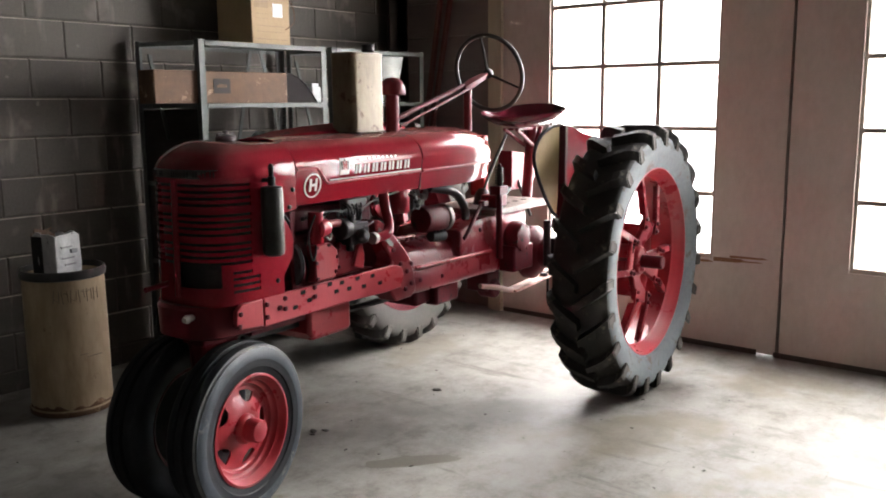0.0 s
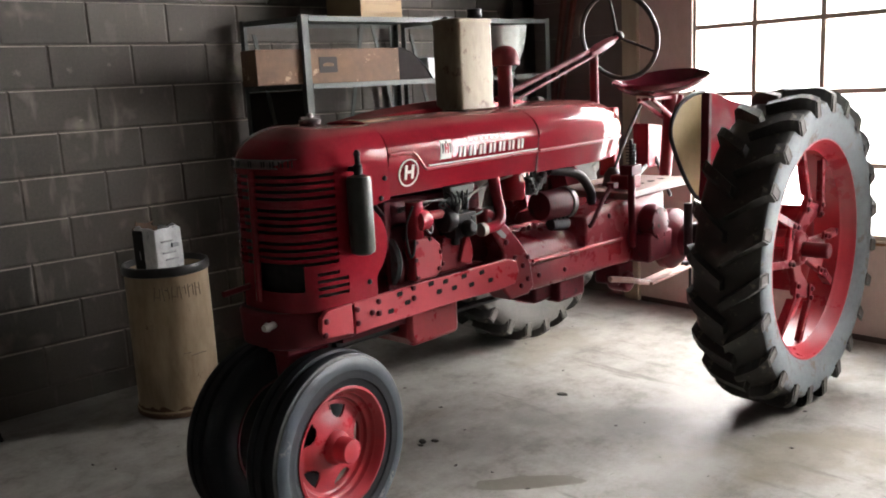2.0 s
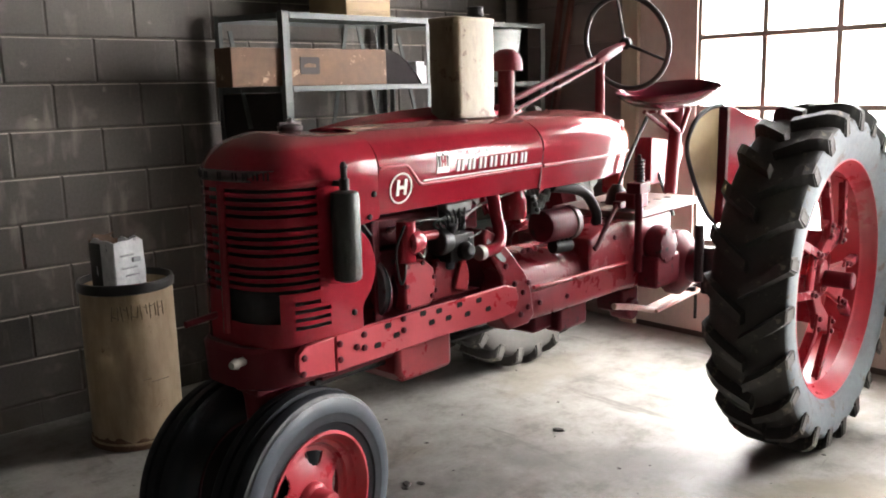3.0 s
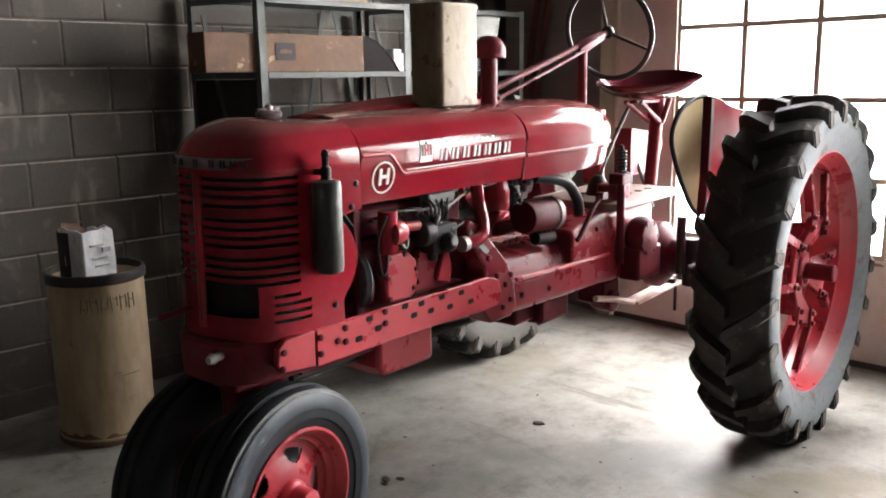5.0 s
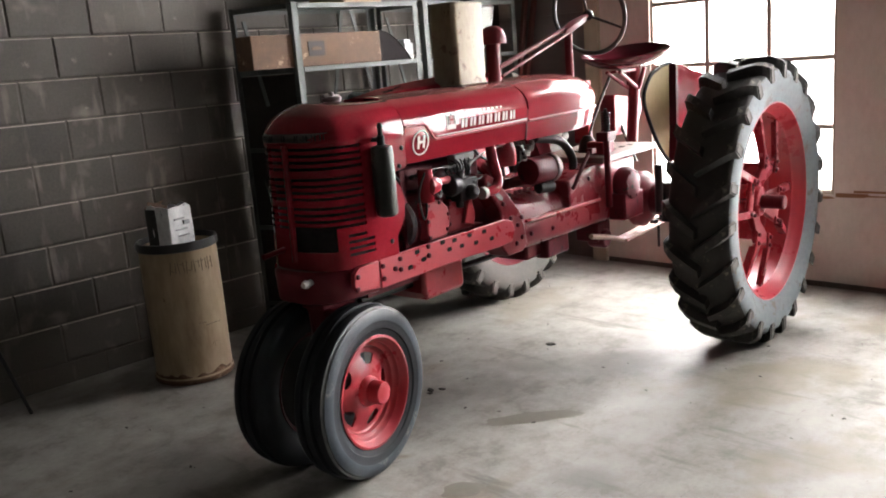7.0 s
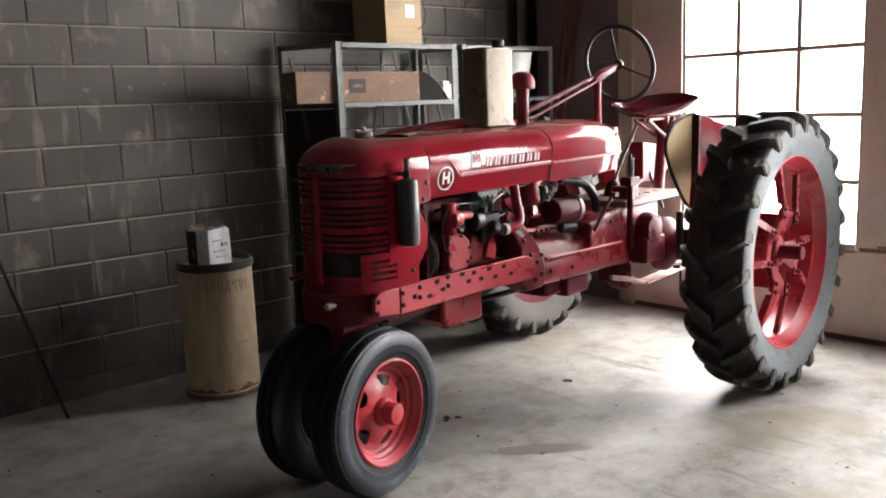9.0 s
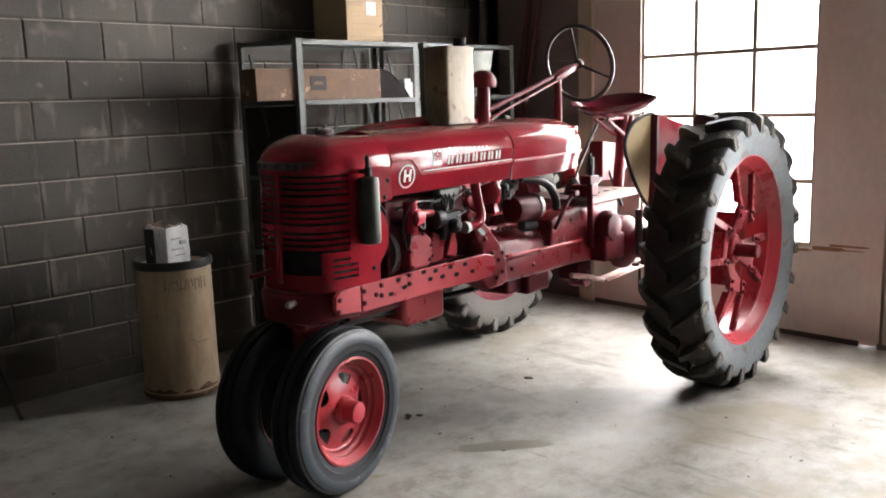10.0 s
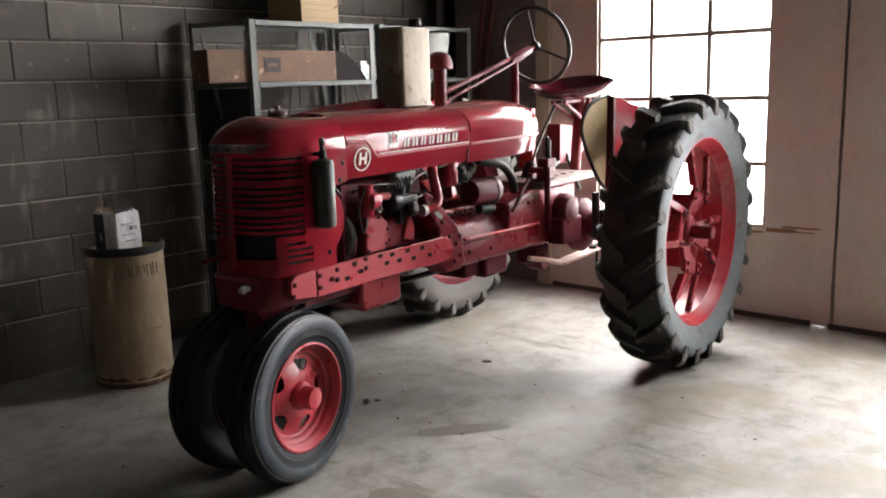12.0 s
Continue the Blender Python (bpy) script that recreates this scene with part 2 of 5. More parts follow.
def block_material():
    m, nt, b = material("painted_concrete_block")
    n2 = noise_tex(nt, 70, 4, 0.75)
    geo = nt.nodes.new("ShaderNodeNewGeometry")
    world_noise = nt.nodes.new("ShaderNodeTexNoise")
    world_noise.inputs["Scale"].default_value, world_noise.inputs["Detail"].default_value = 1.3, 5
    nt.links.new(geo.outputs["Position"], world_noise.inputs["Vector"])
    col = ramp(nt, world_noise.outputs[0], [(0.32, (0.046, 0.039, 0.032)), (0.68, (0.108, 0.092, 0.075))])
    col = mix(nt, 0.30, col, ramp(nt, n2, [(0.3, (0.034, 0.030, 0.026)), (0.7, (0.125, 0.110, 0.091))]))
    scuff = nt.nodes.new("ShaderNodeTexNoise")
    scuff.inputs["Scale"].default_value, scuff.inputs["Detail"].default_value = 4.5, 3
    nt.links.new(geo.outputs["Position"], scuff.inputs["Vector"])
    col = mix(nt, ramp(nt, scuff.outputs[0], [(0.60, (0, 0, 0)), (0.72, (0.7, 0.7, 0.7))]), col, (0.215, 0.183, 0.148))
    drip = nt.nodes.new("ShaderNodeTexNoise")
    drip.inputs["Scale"].default_value, drip.inputs["Detail"].default_value = 1.0, 5
    run = nt.nodes.new("ShaderNodeMapping")
    run.inputs["Scale"].default_value = (13, 13, 2.6)
    nt.links.new(geo.outputs["Position"], run.inputs[0])
    nt.links.new(run.outputs[0], drip.inputs["Vector"])
    col = mix(nt, ramp(nt, drip.outputs[0], [(0.58, (0, 0, 0)), (0.70, (0.6, 0.6, 0.6))]), col, (0.215, 0.183, 0.15))
    for x, z, rx, rz in KNOCKS:
        mp = nt.nodes.new("ShaderNodeMapping")
        mp.vector_type = "TEXTURE"
        mp.inputs["Location"].default_value, mp.inputs["Scale"].default_value = (x, 0, z), (rx, 1, rz)
        nt.links.new(geo.outputs["Position"], mp.inputs[0])
        ln = nt.nodes.new("ShaderNodeVectorMath")
        ln.operation = "LENGTH"
        nt.links.new(mp.outputs[0], ln.inputs[0])
        rough_edge = nt.nodes.new("ShaderNodeMath")
        rough_edge.operation, rough_edge.inputs[1].default_value = "MULTIPLY_ADD", 1.3
        nt.links.new(n2, rough_edge.inputs[0])
        nt.links.new(ln.outputs["Value"], rough_edge.inputs[2])
        col = mix(nt, ramp(nt, rough_edge.outputs[0], [(0.55, (0.8, 0.8, 0.8)), (1.5, (0, 0, 0))]), col, (0.30, 0.265, 0.22))
    oi = nt.nodes.new("ShaderNodeObjectInfo")
    col = mix(nt, 1.0, col, ramp(nt, oi.outputs["Random"], [(0, (0.72, 0.72, 0.72)), (1, (1, 1, 1))]), "MULTIPLY")
    nt.links.new(col, b.inputs["Base Color"])
    b.inputs["Roughness"].default_value = 0.72
    bump(nt, b, n2, 0.35, 0.004)
    return m


OLIVE, SLATE = (0.165, 0.140, 0.095), (0.150, 0.145, 0.134)
SPILLS = [
    (-0.50, -3.20, 0.42, 0.30, -60, OLIVE, 0.55), (-1.65, -2.85, 0.55, 0.26, -50, OLIVE, 0.50), (-2.05, -3.62, 0.50, 0.28, -40, OLIVE, 0.65),
    (-1.35, -2.98, 0.30, 0.16, -50, OLIVE, 0.45), (-1.85, -2.12, 0.42, 0.20, -45, SLATE, 0.55), (-2.30, -1.95, 0.30, 0.16, -40, SLATE, 0.50),
    (-2.81, -2.80, 0.15, 0.10, -40, SLATE, 0.60), (-3.08, -2.10, 0.07, 0.04, -40, OLIVE, 0.7), (-3.9, -1.6, 0.6, 0.3, 30, SLATE, 0.5), (-1.1, -1.2, 0.5, 0.2, 10, OLIVE, 0.4),
    (-3.3, -3.4, 0.5, 0.22, -35, SLATE, 0.45),
]


def floor_material():
    m, nt, b = material("worn_concrete")
    b.inputs["Specular IOR Level"].default_value = 0.35
    n1, n2, n3 = noise_tex(nt, 0.9, 7, 0.62), noise_tex(nt, 5.0, 7, 0.7), noise_tex(nt, 60, 4, 0.7)
    col = ramp(nt, n1, [(0.34, (0.157, 0.148, 0.128)), (0.50, (0.249, 0.239, 0.216)), (0.66, (0.328, 0.315, 0.289))])
    col = mix(nt, 0.62, col, ramp(nt, n2, [(0.36, (0.086, 0.079, 0.067)), (0.48, (0.258, 0.248, 0.223)), (0.62, (0.385, 0.373, 0.343))]))
    col = mix(nt, 0.18, col, ramp(nt, n3, [(0.3, (0.096, 0.088, 0.080)), (0.7, (0.328, 0.315, 0.289))]))
    streak = noise_tex(nt, 9, 5, 0.6, (1.0, 0.16, 1.0))
    col = mix(nt, ramp(nt, streak, [(0.60, (0, 0, 0)), (0.70, (0.7, 0.7, 0.7))]), col, (0.098, 0.092, 0.082))
    tan = noise_tex(nt, 1.7, 4, 0.6, (0.6, 1.3, 1))
    col = mix(nt, ramp(nt, tan, [(0.60, (0, 0, 0)), (0.72, (0.5, 0.5, 0.5))]), col, (0.164, 0.128, 0.082))
    # broad old spills, each with an uneven outline
    tc = nt.nodes.new("ShaderNodeTexCoord")
    warp = nt.nodes.new("ShaderNodeTexNoise")
    warp.inputs["Scale"].default_value, warp.inputs["Detail"].default_value = 3.2, 6
    nt.links.new(tc.outputs["Object"], warp.inputs["Vector"])
    for cx, cy, rx, ry, turn, colour, deep in SPILLS:
        mp = nt.nodes.new("ShaderNodeMapping")
        mp.vector_type = "TEXTURE"
        mp.inputs["Location"].default_value, mp.inputs["Rotation"].default_value, mp.inputs["Scale"].default_value = (cx, cy, 0), (0, 0, radians(turn)), (rx, ry, 1)
        nt.links.new(tc.outputs["Object"], mp.inputs[0])
        ln = nt.nodes.new("ShaderNodeVectorMath")
        ln.operation = "LENGTH"
        nt.links.new(mp.outputs[0], ln.inputs[0])
        far = nt.nodes.new("ShaderNodeMath")
        far.operation, far.inputs[2].default_value = "MULTIPLY_ADD", -1.6
        far.inputs[1].default_value = 3.2
        nt.links.new(warp.outputs[0], far.inputs[0])
        gap = nt.nodes.new("ShaderNodeMath")
        gap.operation = "ADD"
        nt.links.new(ln.outputs["Value"], gap.inputs[0])
        nt.links.new(far.outputs[0], gap.inputs[1])
        col = mix(nt, ramp(nt, gap.outputs[0], [(0.45, (deep,) * 3), (1.05, (0, 0, 0))]), col, colour)
    # fine dark scratches
    for turn in (25, -50, 70):
        mp = nt.nodes.new("ShaderNodeMapping")
        mp.inputs["Rotation"].default_value, mp.inputs["Scale"].default_value = (0, 0, radians(turn)), (5.5, 60, 1)
        nt.links.new(tc.outputs["Object"], mp.inputs[0])
        sc = nt.nodes.new("ShaderNodeTexNoise")
        sc.inputs["Scale"].default_value, sc.inputs["Detail"].default_value, sc.inputs["Distortion"].default_value = 1.0, 3, 1.6
        nt.links.new(mp.outputs[0], sc.inputs["Vector"])
        col = mix(nt, ramp(nt, sc.outputs[0], [(0.71, (0, 0, 0)), (0.76, (0.6, 0.6, 0.6))]), col, (0.090, 0.082, 0.072))
    nt.links.new(col, b.inputs["Base Color"])
    nt.links.new(ramp(nt, n2, [(0.3, (0.50,) * 3), (0.7, (0.72,) * 3)]), b.inputs["Roughness"])
    bump(nt, b, n3, 0.12, 0.003)
    return m


BLOCK, FLOOR = block_material(), floor_material()
gm, gnt, gb = material("dusty_window_glass", 0.05)
gb.inputs["Transmission Weight"].default_value = 1.0
gb.inputs["IOR"].default_value = 1.02
gb.inputs["Base Color"].default_value = (0.97, 0.97, 0.96, 1)
GLASS = gm

# ---- mesh helpers ----
def finish(name, bm, mat, parent=None, label="", smooth=True, bevel=0.0):
    me = bpy.data.meshes.new(name)
    bmesh.ops.recalc_face_normals(bm, faces=bm.faces)
    bm.to_mesh(me)
    bm.free()
    for m in mat if isinstance(mat, (list, tuple)) else [mat]:
        me.materials.append(m)
    ob = new(name, me)
    if parent:
        ob.parent = parent
    if smooth:
        me.shade_smooth()
        me.set_sharp_from_angle(angle=radians(38))
    if bevel:
        mod = ob.modifiers.new("bevel", "BEVEL")
        mod.width, mod.segments, mod.limit_method, mod.angle_limit = bevel, 2, "ANGLE", radians(50)
    if label:
        ob["label"] = label
    return ob


part = finish


def crisp(ob):
    mod = ob.modifiers.new("crisp", "EDGE_SPLIT")
    mod.split_angle = radians(40)


def add_box(bm, x0, x1, y0, y1, z0, z1, m=None):
    vs = [bm.verts.new((x, y, z)) for x in (x0, x1) for y in (y0, y1) for z in (z0, z1)]
    if m is not None:
        for v in vs:
            v.co = m @ v.co
    for f in ((0, 1, 3, 2), (4, 6, 7, 5), (0, 4, 5, 1), (2, 3, 7, 6), (0, 2, 6, 4), (1, 5, 7, 3)):
        bm.faces.new([vs[i] for i in f])
    return vs


def box(x0, x1, y0, y1, z0, z1, m=None):
    bm = bmesh.new()
    add_box(bm, x0, x1, y0, y1, z0, z1, m)
    return bm


def add_rings(bm, rings, closed=True, caps=(True, True)):
    """Joins rings of points, each with the same count, into a skin."""
    vr = [[bm.verts.new(p) for p in r] for r in rings]
    n = len(vr[0])
    for a, b in zip(vr, vr[1:]):
        for i in range(n if closed else n - 1):
            bm.faces.new((a[i], a[(i + 1) % n], b[(i + 1) % n], b[i]))
    if caps[0]:
        bm.faces.new(vr[0][::-1])
    if caps[1]:
        bm.faces.new(vr[-1])
    return vr


def frame_axes(d):
    d = Vector(d).normalized()
    a = d.cross(Vector((0, 0, 1)) if abs(d.z) < 0.95 else Vector((1, 0, 0))).normalized()
    return d, a, d.cross(a)


def add_turned(bm, profile, origin=(0, 0, 0), axis=(0, 0, 1), n=24, caps=(True, True)):
    """A lathe: profile of (radius, distance along the axis)."""
    d, a, b = frame_axes(axis)
    o = Vector(origin)
    add_rings(bm, [[o + d * h + (a * math.cos(t) + b * math.sin(t)) * max(r, 1e-4) for t in (2 * math.pi * k / n for k in range(n))] for r, h in profile], caps=caps)


def turned(profile, origin=(0, 0, 0), axis=(0, 0, 1), n=24, caps=(True, True)):
    bm = bmesh.new()
    add_turned(bm, profile, origin, axis, n, caps)
    return bm


def rod(bm, p, q, r, n=12, r2=None):
    p, q = Vector(p), Vector(q)
    add_turned(bm, [(r, 0), (r if r2 is None else r2, (q - p).length)], p, q - p, n)


def smooth_path(pts, steps=6):
    pts = [Vector(p) for p in pts]
    out = []
    for i in range(len(pts) - 1):
        p0, p1, p2, p3 = pts[max(i - 1, 0)], pts[i], pts[i + 1], pts[min(i + 2, len(pts) - 1)]
        for k in range(steps):
            t = k / steps
            out.append(0.5 * (2 * p1 + (p2 - p0) * t + (2 * p0 - 5 * p1 + 4 * p2 - p3) * t * t + (3 * p1 - p0 - 3 * p2 + p3) * t ** 3))
    return out + [pts[-1]]


def tube(bm, pts, r, n=10, steps=6):
    path = smooth_path(pts, steps) if steps > 1 else [Vector(p) for p in pts]
    rings, a = [], None
    for i, p in enumerate(path):
        d, side, b = frame_axes(path[min(i + 1, len(path) - 1)] - path[max(i - 1, 0)])
        a = side if a is None else (a - d * a.dot(d)).normalized()
        b = d.cross(a)
        rings.append([p + (a * math.cos(t) + b * math.sin(t)) * r for t in (2 * math.pi * k / n for k in range(n))])
    add_rings(bm, rings)


def plate(bm, outline, axis, a, b):
    """A flat outline of (p, q) given thickness from a to b along 'x', 'y' or 'z'."""
    def at(p, q, w):
        return {"x": (w, p, q), "y": (p, w, q), "z": (p, q, w)}[axis]
    add_rings(bm, [[at(p, q, a) for p, q in outline], [at(p, q, b) for p, q in outline]])


def thing(name, m, label, category, group=""):
    e = new(name)
    e.empty_display_size = 0.1
    e.matrix_basis = m
    return tagged(e, label, category, group)


def arc(cx, cy, r, a0, a1, n):
    return [(cx + r * math.cos(radians(a0 + (a1 - a0) * k / n)), cy + r * math.sin(radians(a0 + (a1 - a0) * k / n))) for k in range(n + 1)]

# ---- the room ----
def structure(name, bm, mat, label, bevel=0.0, smooth=False):
    return tagged(finish(name, bm, mat, smooth=smooth, bevel=bevel), label, kind="structure")


structure("floor", box(-6.7, 0.32, -7.4, 0.25, -0.12, 0.0), FLOOR, "stained grey concrete workshop floor with tyre scuffs")
# Unseen ceiling and walls, set close and dark to hold bounce light down.
structure("ceiling", box(-6.7, 0.3, -7.4, 0.3, 3.6, 3.75), CEIL, "unseen ceiling, kept dark to limit bounce light")
structure("wall_south", box(-6.7, 0.3, -7.4, -7.25, 0.0, 3.6), UNSEEN_WALL, "unseen plain wall behind the camera, kept dark to limit bounce light")
structure("wall_west", box(-6.85, -6.7, -7.4, 0.3, 0.0, 3.6), UNSEEN_WALL, "unseen plain side wall, kept dark to limit bounce light")

# East side: sliding door leaves with many-paned windows
LEAVES = [(-1.022, -2.999), (-3.017, -4.985), (-4.995, -6.965)]
FACE, OUT = -0.03, 0.06


def door_leaf(k, ya, yb, wa, wb):
    bm = bmesh.new()
    bottom = 0.012
    add_box(bm, FACE, OUT, wa, ya, bottom, 3.6)
    add_box(bm, FACE, OUT, yb, wb, bottom, 3.6)
    add_box(bm, FACE, OUT, wb, wa, bottom, SILL)
    add_box(bm, FACE, OUT, wb, wa, HEAD, 3.6)
    leaf = structure(f"door_{k}", bm, DOOR, "beige painted sliding door leaf with a large paned window")
    finish("window_frame", box(-0.012, 0.03, wb - 0.001, wb + 0.020, SILL, HEAD), SASH, leaf, "dark weathered sash")
    finish("window_frame", box(-0.012, 0.03, wa - 0.020, wa + 0.001, SILL, HEAD), SASH, leaf)
    for i in (1, 2):
        y = wa + (wb - wa) * i / 3
        finish("muntin", box(-0.013, 0.028, y - 0.015, y + 0.015, SILL, HEAD), SASH, leaf, bevel=0.003)
    rows = [SILL + (HEAD - SILL) * i / 5 for i in range(6)]
    for i, z in enumerate(rows):
        t = 0.014
        lo, hi = (z, z + 2 * t) if i == 0 else (z - 2 * t, z) if i == 5 else (z - t, z + t)
        finish("muntin", box(-0.015, 0.030, wb + 0.020, wa - 0.020, lo, hi), SASH, leaf, bevel=0.003)
    for i in range(3):
        for z0, z1 in zip(rows, rows[1:]):
            y0, y1 = wa + (wb - wa) * i / 3, wa + (wb - wa) * (i + 1) / 3
            pane = finish("pane", box(0.006, 0.010, y1 + 0.012, y0 - 0.012, z0 + 0.011, z1 - 0.011), GLASS, leaf, smooth=False)
            pane.visible_shadow = False
    return leaf


for k, ((ya, yb), (wa, wb)) in enumerate(zip(LEAVES[:2], WINDOW_YS)):
    door_leaf(k + 1, ya, yb, wa, wb)
# Third leaf is unseen and left solid to hold back light from that side.
structure("door_3", box(FACE, OUT, LEAVES[2][1], LEAVES[2][0], 0.012, 3.6), DOOR, "unseen solid beige leaf added to keep out side light")
structure("wall_east", box(FACE, OUT, -7.25, -6.975, 0.0, 3.6), DOOR, "beige painted wall beyond the sliding doors")
BOARDS = surface("dark_brown_boarding", (0.12, 0.092, 0.085), (0.19, 0.15, 0.14), (0.6, 0.8), big=3, fine=25, stretch=(1, 0.2, 1))
bm = bmesh.new()
for i in range(14):
    add_box(bm, 0.0, 0.05, -0.90, 0.0, i * 0.25 + 0.003, min(3.6, (i + 1) * 0.25 - 0.003))
add_box(bm, 0.052, 0.09, -0.92, 0.02, 0.0, 3.6)
structure("wall_corner", bm, BOARDS, "dark brown boarding in the corner beside the timber post")
structure("trim", box(-0.055, 0.05, -1.018, -0.903, 0.0, 3.6), WOOD, "tan painted timber post beside the sliding door", bevel=0.006)
bm = bmesh.new()
for p in ((-0.030, -0.018), (-0.124, -0.112)):
    add_box(bm, p[0] - 0.09, p[1] + 0.09, -0.105, -0.095, 0, 3.6)
add_box(bm, -0.078, -0.066, -0.095, -0.005, 0, 3.6)
structure("corner_post", bm, POST_STEEL, "dark brown steel column against the block wall")

# Strips added behind the leaf joints so no daylight leaks through.
for y in (-3.007, -4.99, -6.97):
    structure("trim", box(OUT + 0.002, OUT + 0.02, y - 0.03, y + 0.03, 0.0, 3.6), SHADE_GRIME, "dark strip added behind the door joint to stop daylight")

# Splintered paint beside the window sill
bm = bmesh.new()
for y0, y1, z0, z1 in ((-2.60, -2.80, 0.545, 0.572), (-2.70, -2.93, 0.575, 0.590), (-2.76, -2.90, 0.553, 0.563), (-2.42, -2.60, 0.530, 0.548)):
    plate(bm, [(y0, z0), (y1 + 0.05, z0 + 0.003), (y1, (z0 + z1) / 2), (y1 + 0.03, z1), (y0, z1 - 0.002)], "x", FACE - 0.004, FACE + 0.002)
tagged(finish("torn_paint_strip", bm, TORN, smooth=False), "splintered bare wood under the window sill", "damage")

# Daylight gap, and dark strips painted as shade at the foot of the doors
structure("foot_shade_strip", box(FACE - 0.006, FACE - 0.0005, -7.2, -2.99, 0.0, 0.032), SHADE_GRIME, "dark strip for the shade at the foot of the doors")
structure("foot_shade_strip", box(FACE - 0.006, FACE - 0.0005, -2.89, -1.03, 0.0, 0.032), SHADE_GRIME, "dark strip for the shade at the foot of the doors")

# ---- the tractor: x forward, y to its left, z up, from the floor below the rear axle ----
TRACTOR = pose(-1.026, -1.736, 0, 0, 0, 185)
tractor = thing("tractor", TRACTOR, "old red row-crop tractor with tall lugged rear tyres parked on concrete", "tractor")

W, NOSE, Z0 = 0.21, 2.337, 0.80


def nose_outline(w, front, n=28, back=1.945, flare=0.0):
    """Plan of the radiator shell, from rear left round the rounded nose to rear right."""
    knee = front - 0.26
    pts = [(back, w), ((back + knee) / 2, w + flare * 0.5), (knee, w + flare)]
    for k in range(1, n):
        a = math.pi * k / n
        c, s = math.cos(a), math.sin(a)
        pts.append((knee + (front - knee) * abs(s) ** 0.66, (w + flare) * math.copysign(abs(c) ** 0.64, c)))
    return pts + [(knee, -w - flare), ((back + knee) / 2, -w - flare * 0.5), (back, -w)]


def radiator_shell():
    # levels: lower side, slot bands, then the domed top
    levels = [Z0, 0.825]
    slots = []
    for top in (1.233, 1.127, 1.024, 0.919):
        for k in range(4):
            slots.append(top - 0.0229 * k)
    for z in sorted(slots):
        levels += [z - 0.0052, z + 0.0052]
    dome = [(1.25, 0.0)] + [(1.255 + 0.116 * math.sin(radians(a)), 0.108 * (1 - math.cos(radians(a)))) for a in range(6, 91, 7)]
    rings, bands = [], []
    for z in levels:
        rings.append([(x, y, z) for x, y in nose_outline(W, NOSE + 0.02 * (1.25 - z), back=1.945 if z > 1.12 else 2.026)])
        bands.append(any(abs(z - (s - 0.0052)) < 1e-6 for s in slots))
    for z, d in dome:
        ww = W - d
        rings.append([(x, y, z + 0.016 * (1 - (y / ww) ** 2) * (d / 0.108) ** 2 - 0.010 * max(0.0, (x - 2.2) / 0.1) * (d / 0.108) ** 2) for x, y in nose_outline(ww, NOSE - d * 1.05, flare=0.007)])
        bands.append(False)
    bm = bmesh.new()
    vr = [[bm.verts.new(p) for p in r] for r in rings]
    n = len(vr[0])
    for j in range(len(vr) - 1):
        z = rings[j][0][2]
        for i in range(n - 1):
            y = (rings[j][i][1] + rings[j][i + 1][1]) / 2
            x = (rings[j][i][0] + rings[j][i + 1][0]) / 2
            cut = bands[j] and x > 2.163 and abs(y) > 0.022 and y > -0.18
            if z < 0.93 and abs(y) < 0.186:
                cut = False
            hole = 0.862 < z < 0.945 and 0.025 < y < 0.165
            if not cut and not hole:
                bm.faces.new((vr[j][i], vr[j][i + 1], vr[j + 1][i + 1], vr[j + 1][i]))
    bm.faces.new(vr[-1])
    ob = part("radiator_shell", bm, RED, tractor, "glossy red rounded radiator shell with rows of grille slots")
    mod = ob.modifiers.new("sheet", "SOLIDIFY")
    mod.thickness, mod.offset = 0.004, 0
    crisp(ob)
    bm = bmesh.new()
    add_rings(bm, [[(x, y, z) for x, y in nose_outline(W - 0.012, NOSE - 0.018, back=2.05)] for z in (0.81, 1.27)])
    part("radiator_core", bm, IRON, tractor, "dark radiator behind the grille")
    # rounded fan shroud behind the shell
    for s in (1, -1):
        bm = bmesh.new()
        plate(bm, [(2.03, 0.83)] + arc(2.09, 0.985, 0.135, 230, 118, 12) + [(2.03, 1.12)], "y", s * 0.165, s * 0.198)
        part("fan_shroud", bm, RED, tractor, bevel=0.006)
    # rib down the middle of the grille
    bm = bmesh.new()
    tube(bm, [(NOSE + 0.004, 0, 1.25), (NOSE + 0.008, 0, 1.05), (NOSE + 0.012, 0, 0.83)], 0.012, 8)
    part("grille_rib", bm, RED, tractor)
    # name strip across the nose, in plain bars
    bm = bmesh.new()
    pts = [p for p in nose_outline(W + 0.001, NOSE + 0.003, n=56) if p[0] > 2.285]
    add_rings(bm, [[(x - dx, y, z) for x, y in pts] for z, dx in ((1.258, 0.0), (1.288, 0.003))], closed=False, caps=(False, False))
    ob = part("name_strip", bm, CHROME, tractor, "dull metal strip with dark worn marks")
    ob.modifiers.new("sheet", "SOLIDIFY").thickness = 0.003
    for i in range(2, len(pts) - 2, 3):
        (xa, ya), (xb, yb) = pts[i], pts[i + 1]
        bm = bmesh.new()
        d = Vector((xb - xa, yb - ya, 0)).normalized()
        nrm = Vector((-d.y, d.x, 0)) * (1 if Vector((-d.y, d.x, 0)).dot(Vector((xa - 2.2, ya, 0))) > 0 else -1)
        c = Vector((xa, ya, 1.273)) + nrm * 0.001
        for k in (-1, 1):
            p = [c + d * (0.006 * k - 0.002), c + d * (0.006 * k + 0.002)]
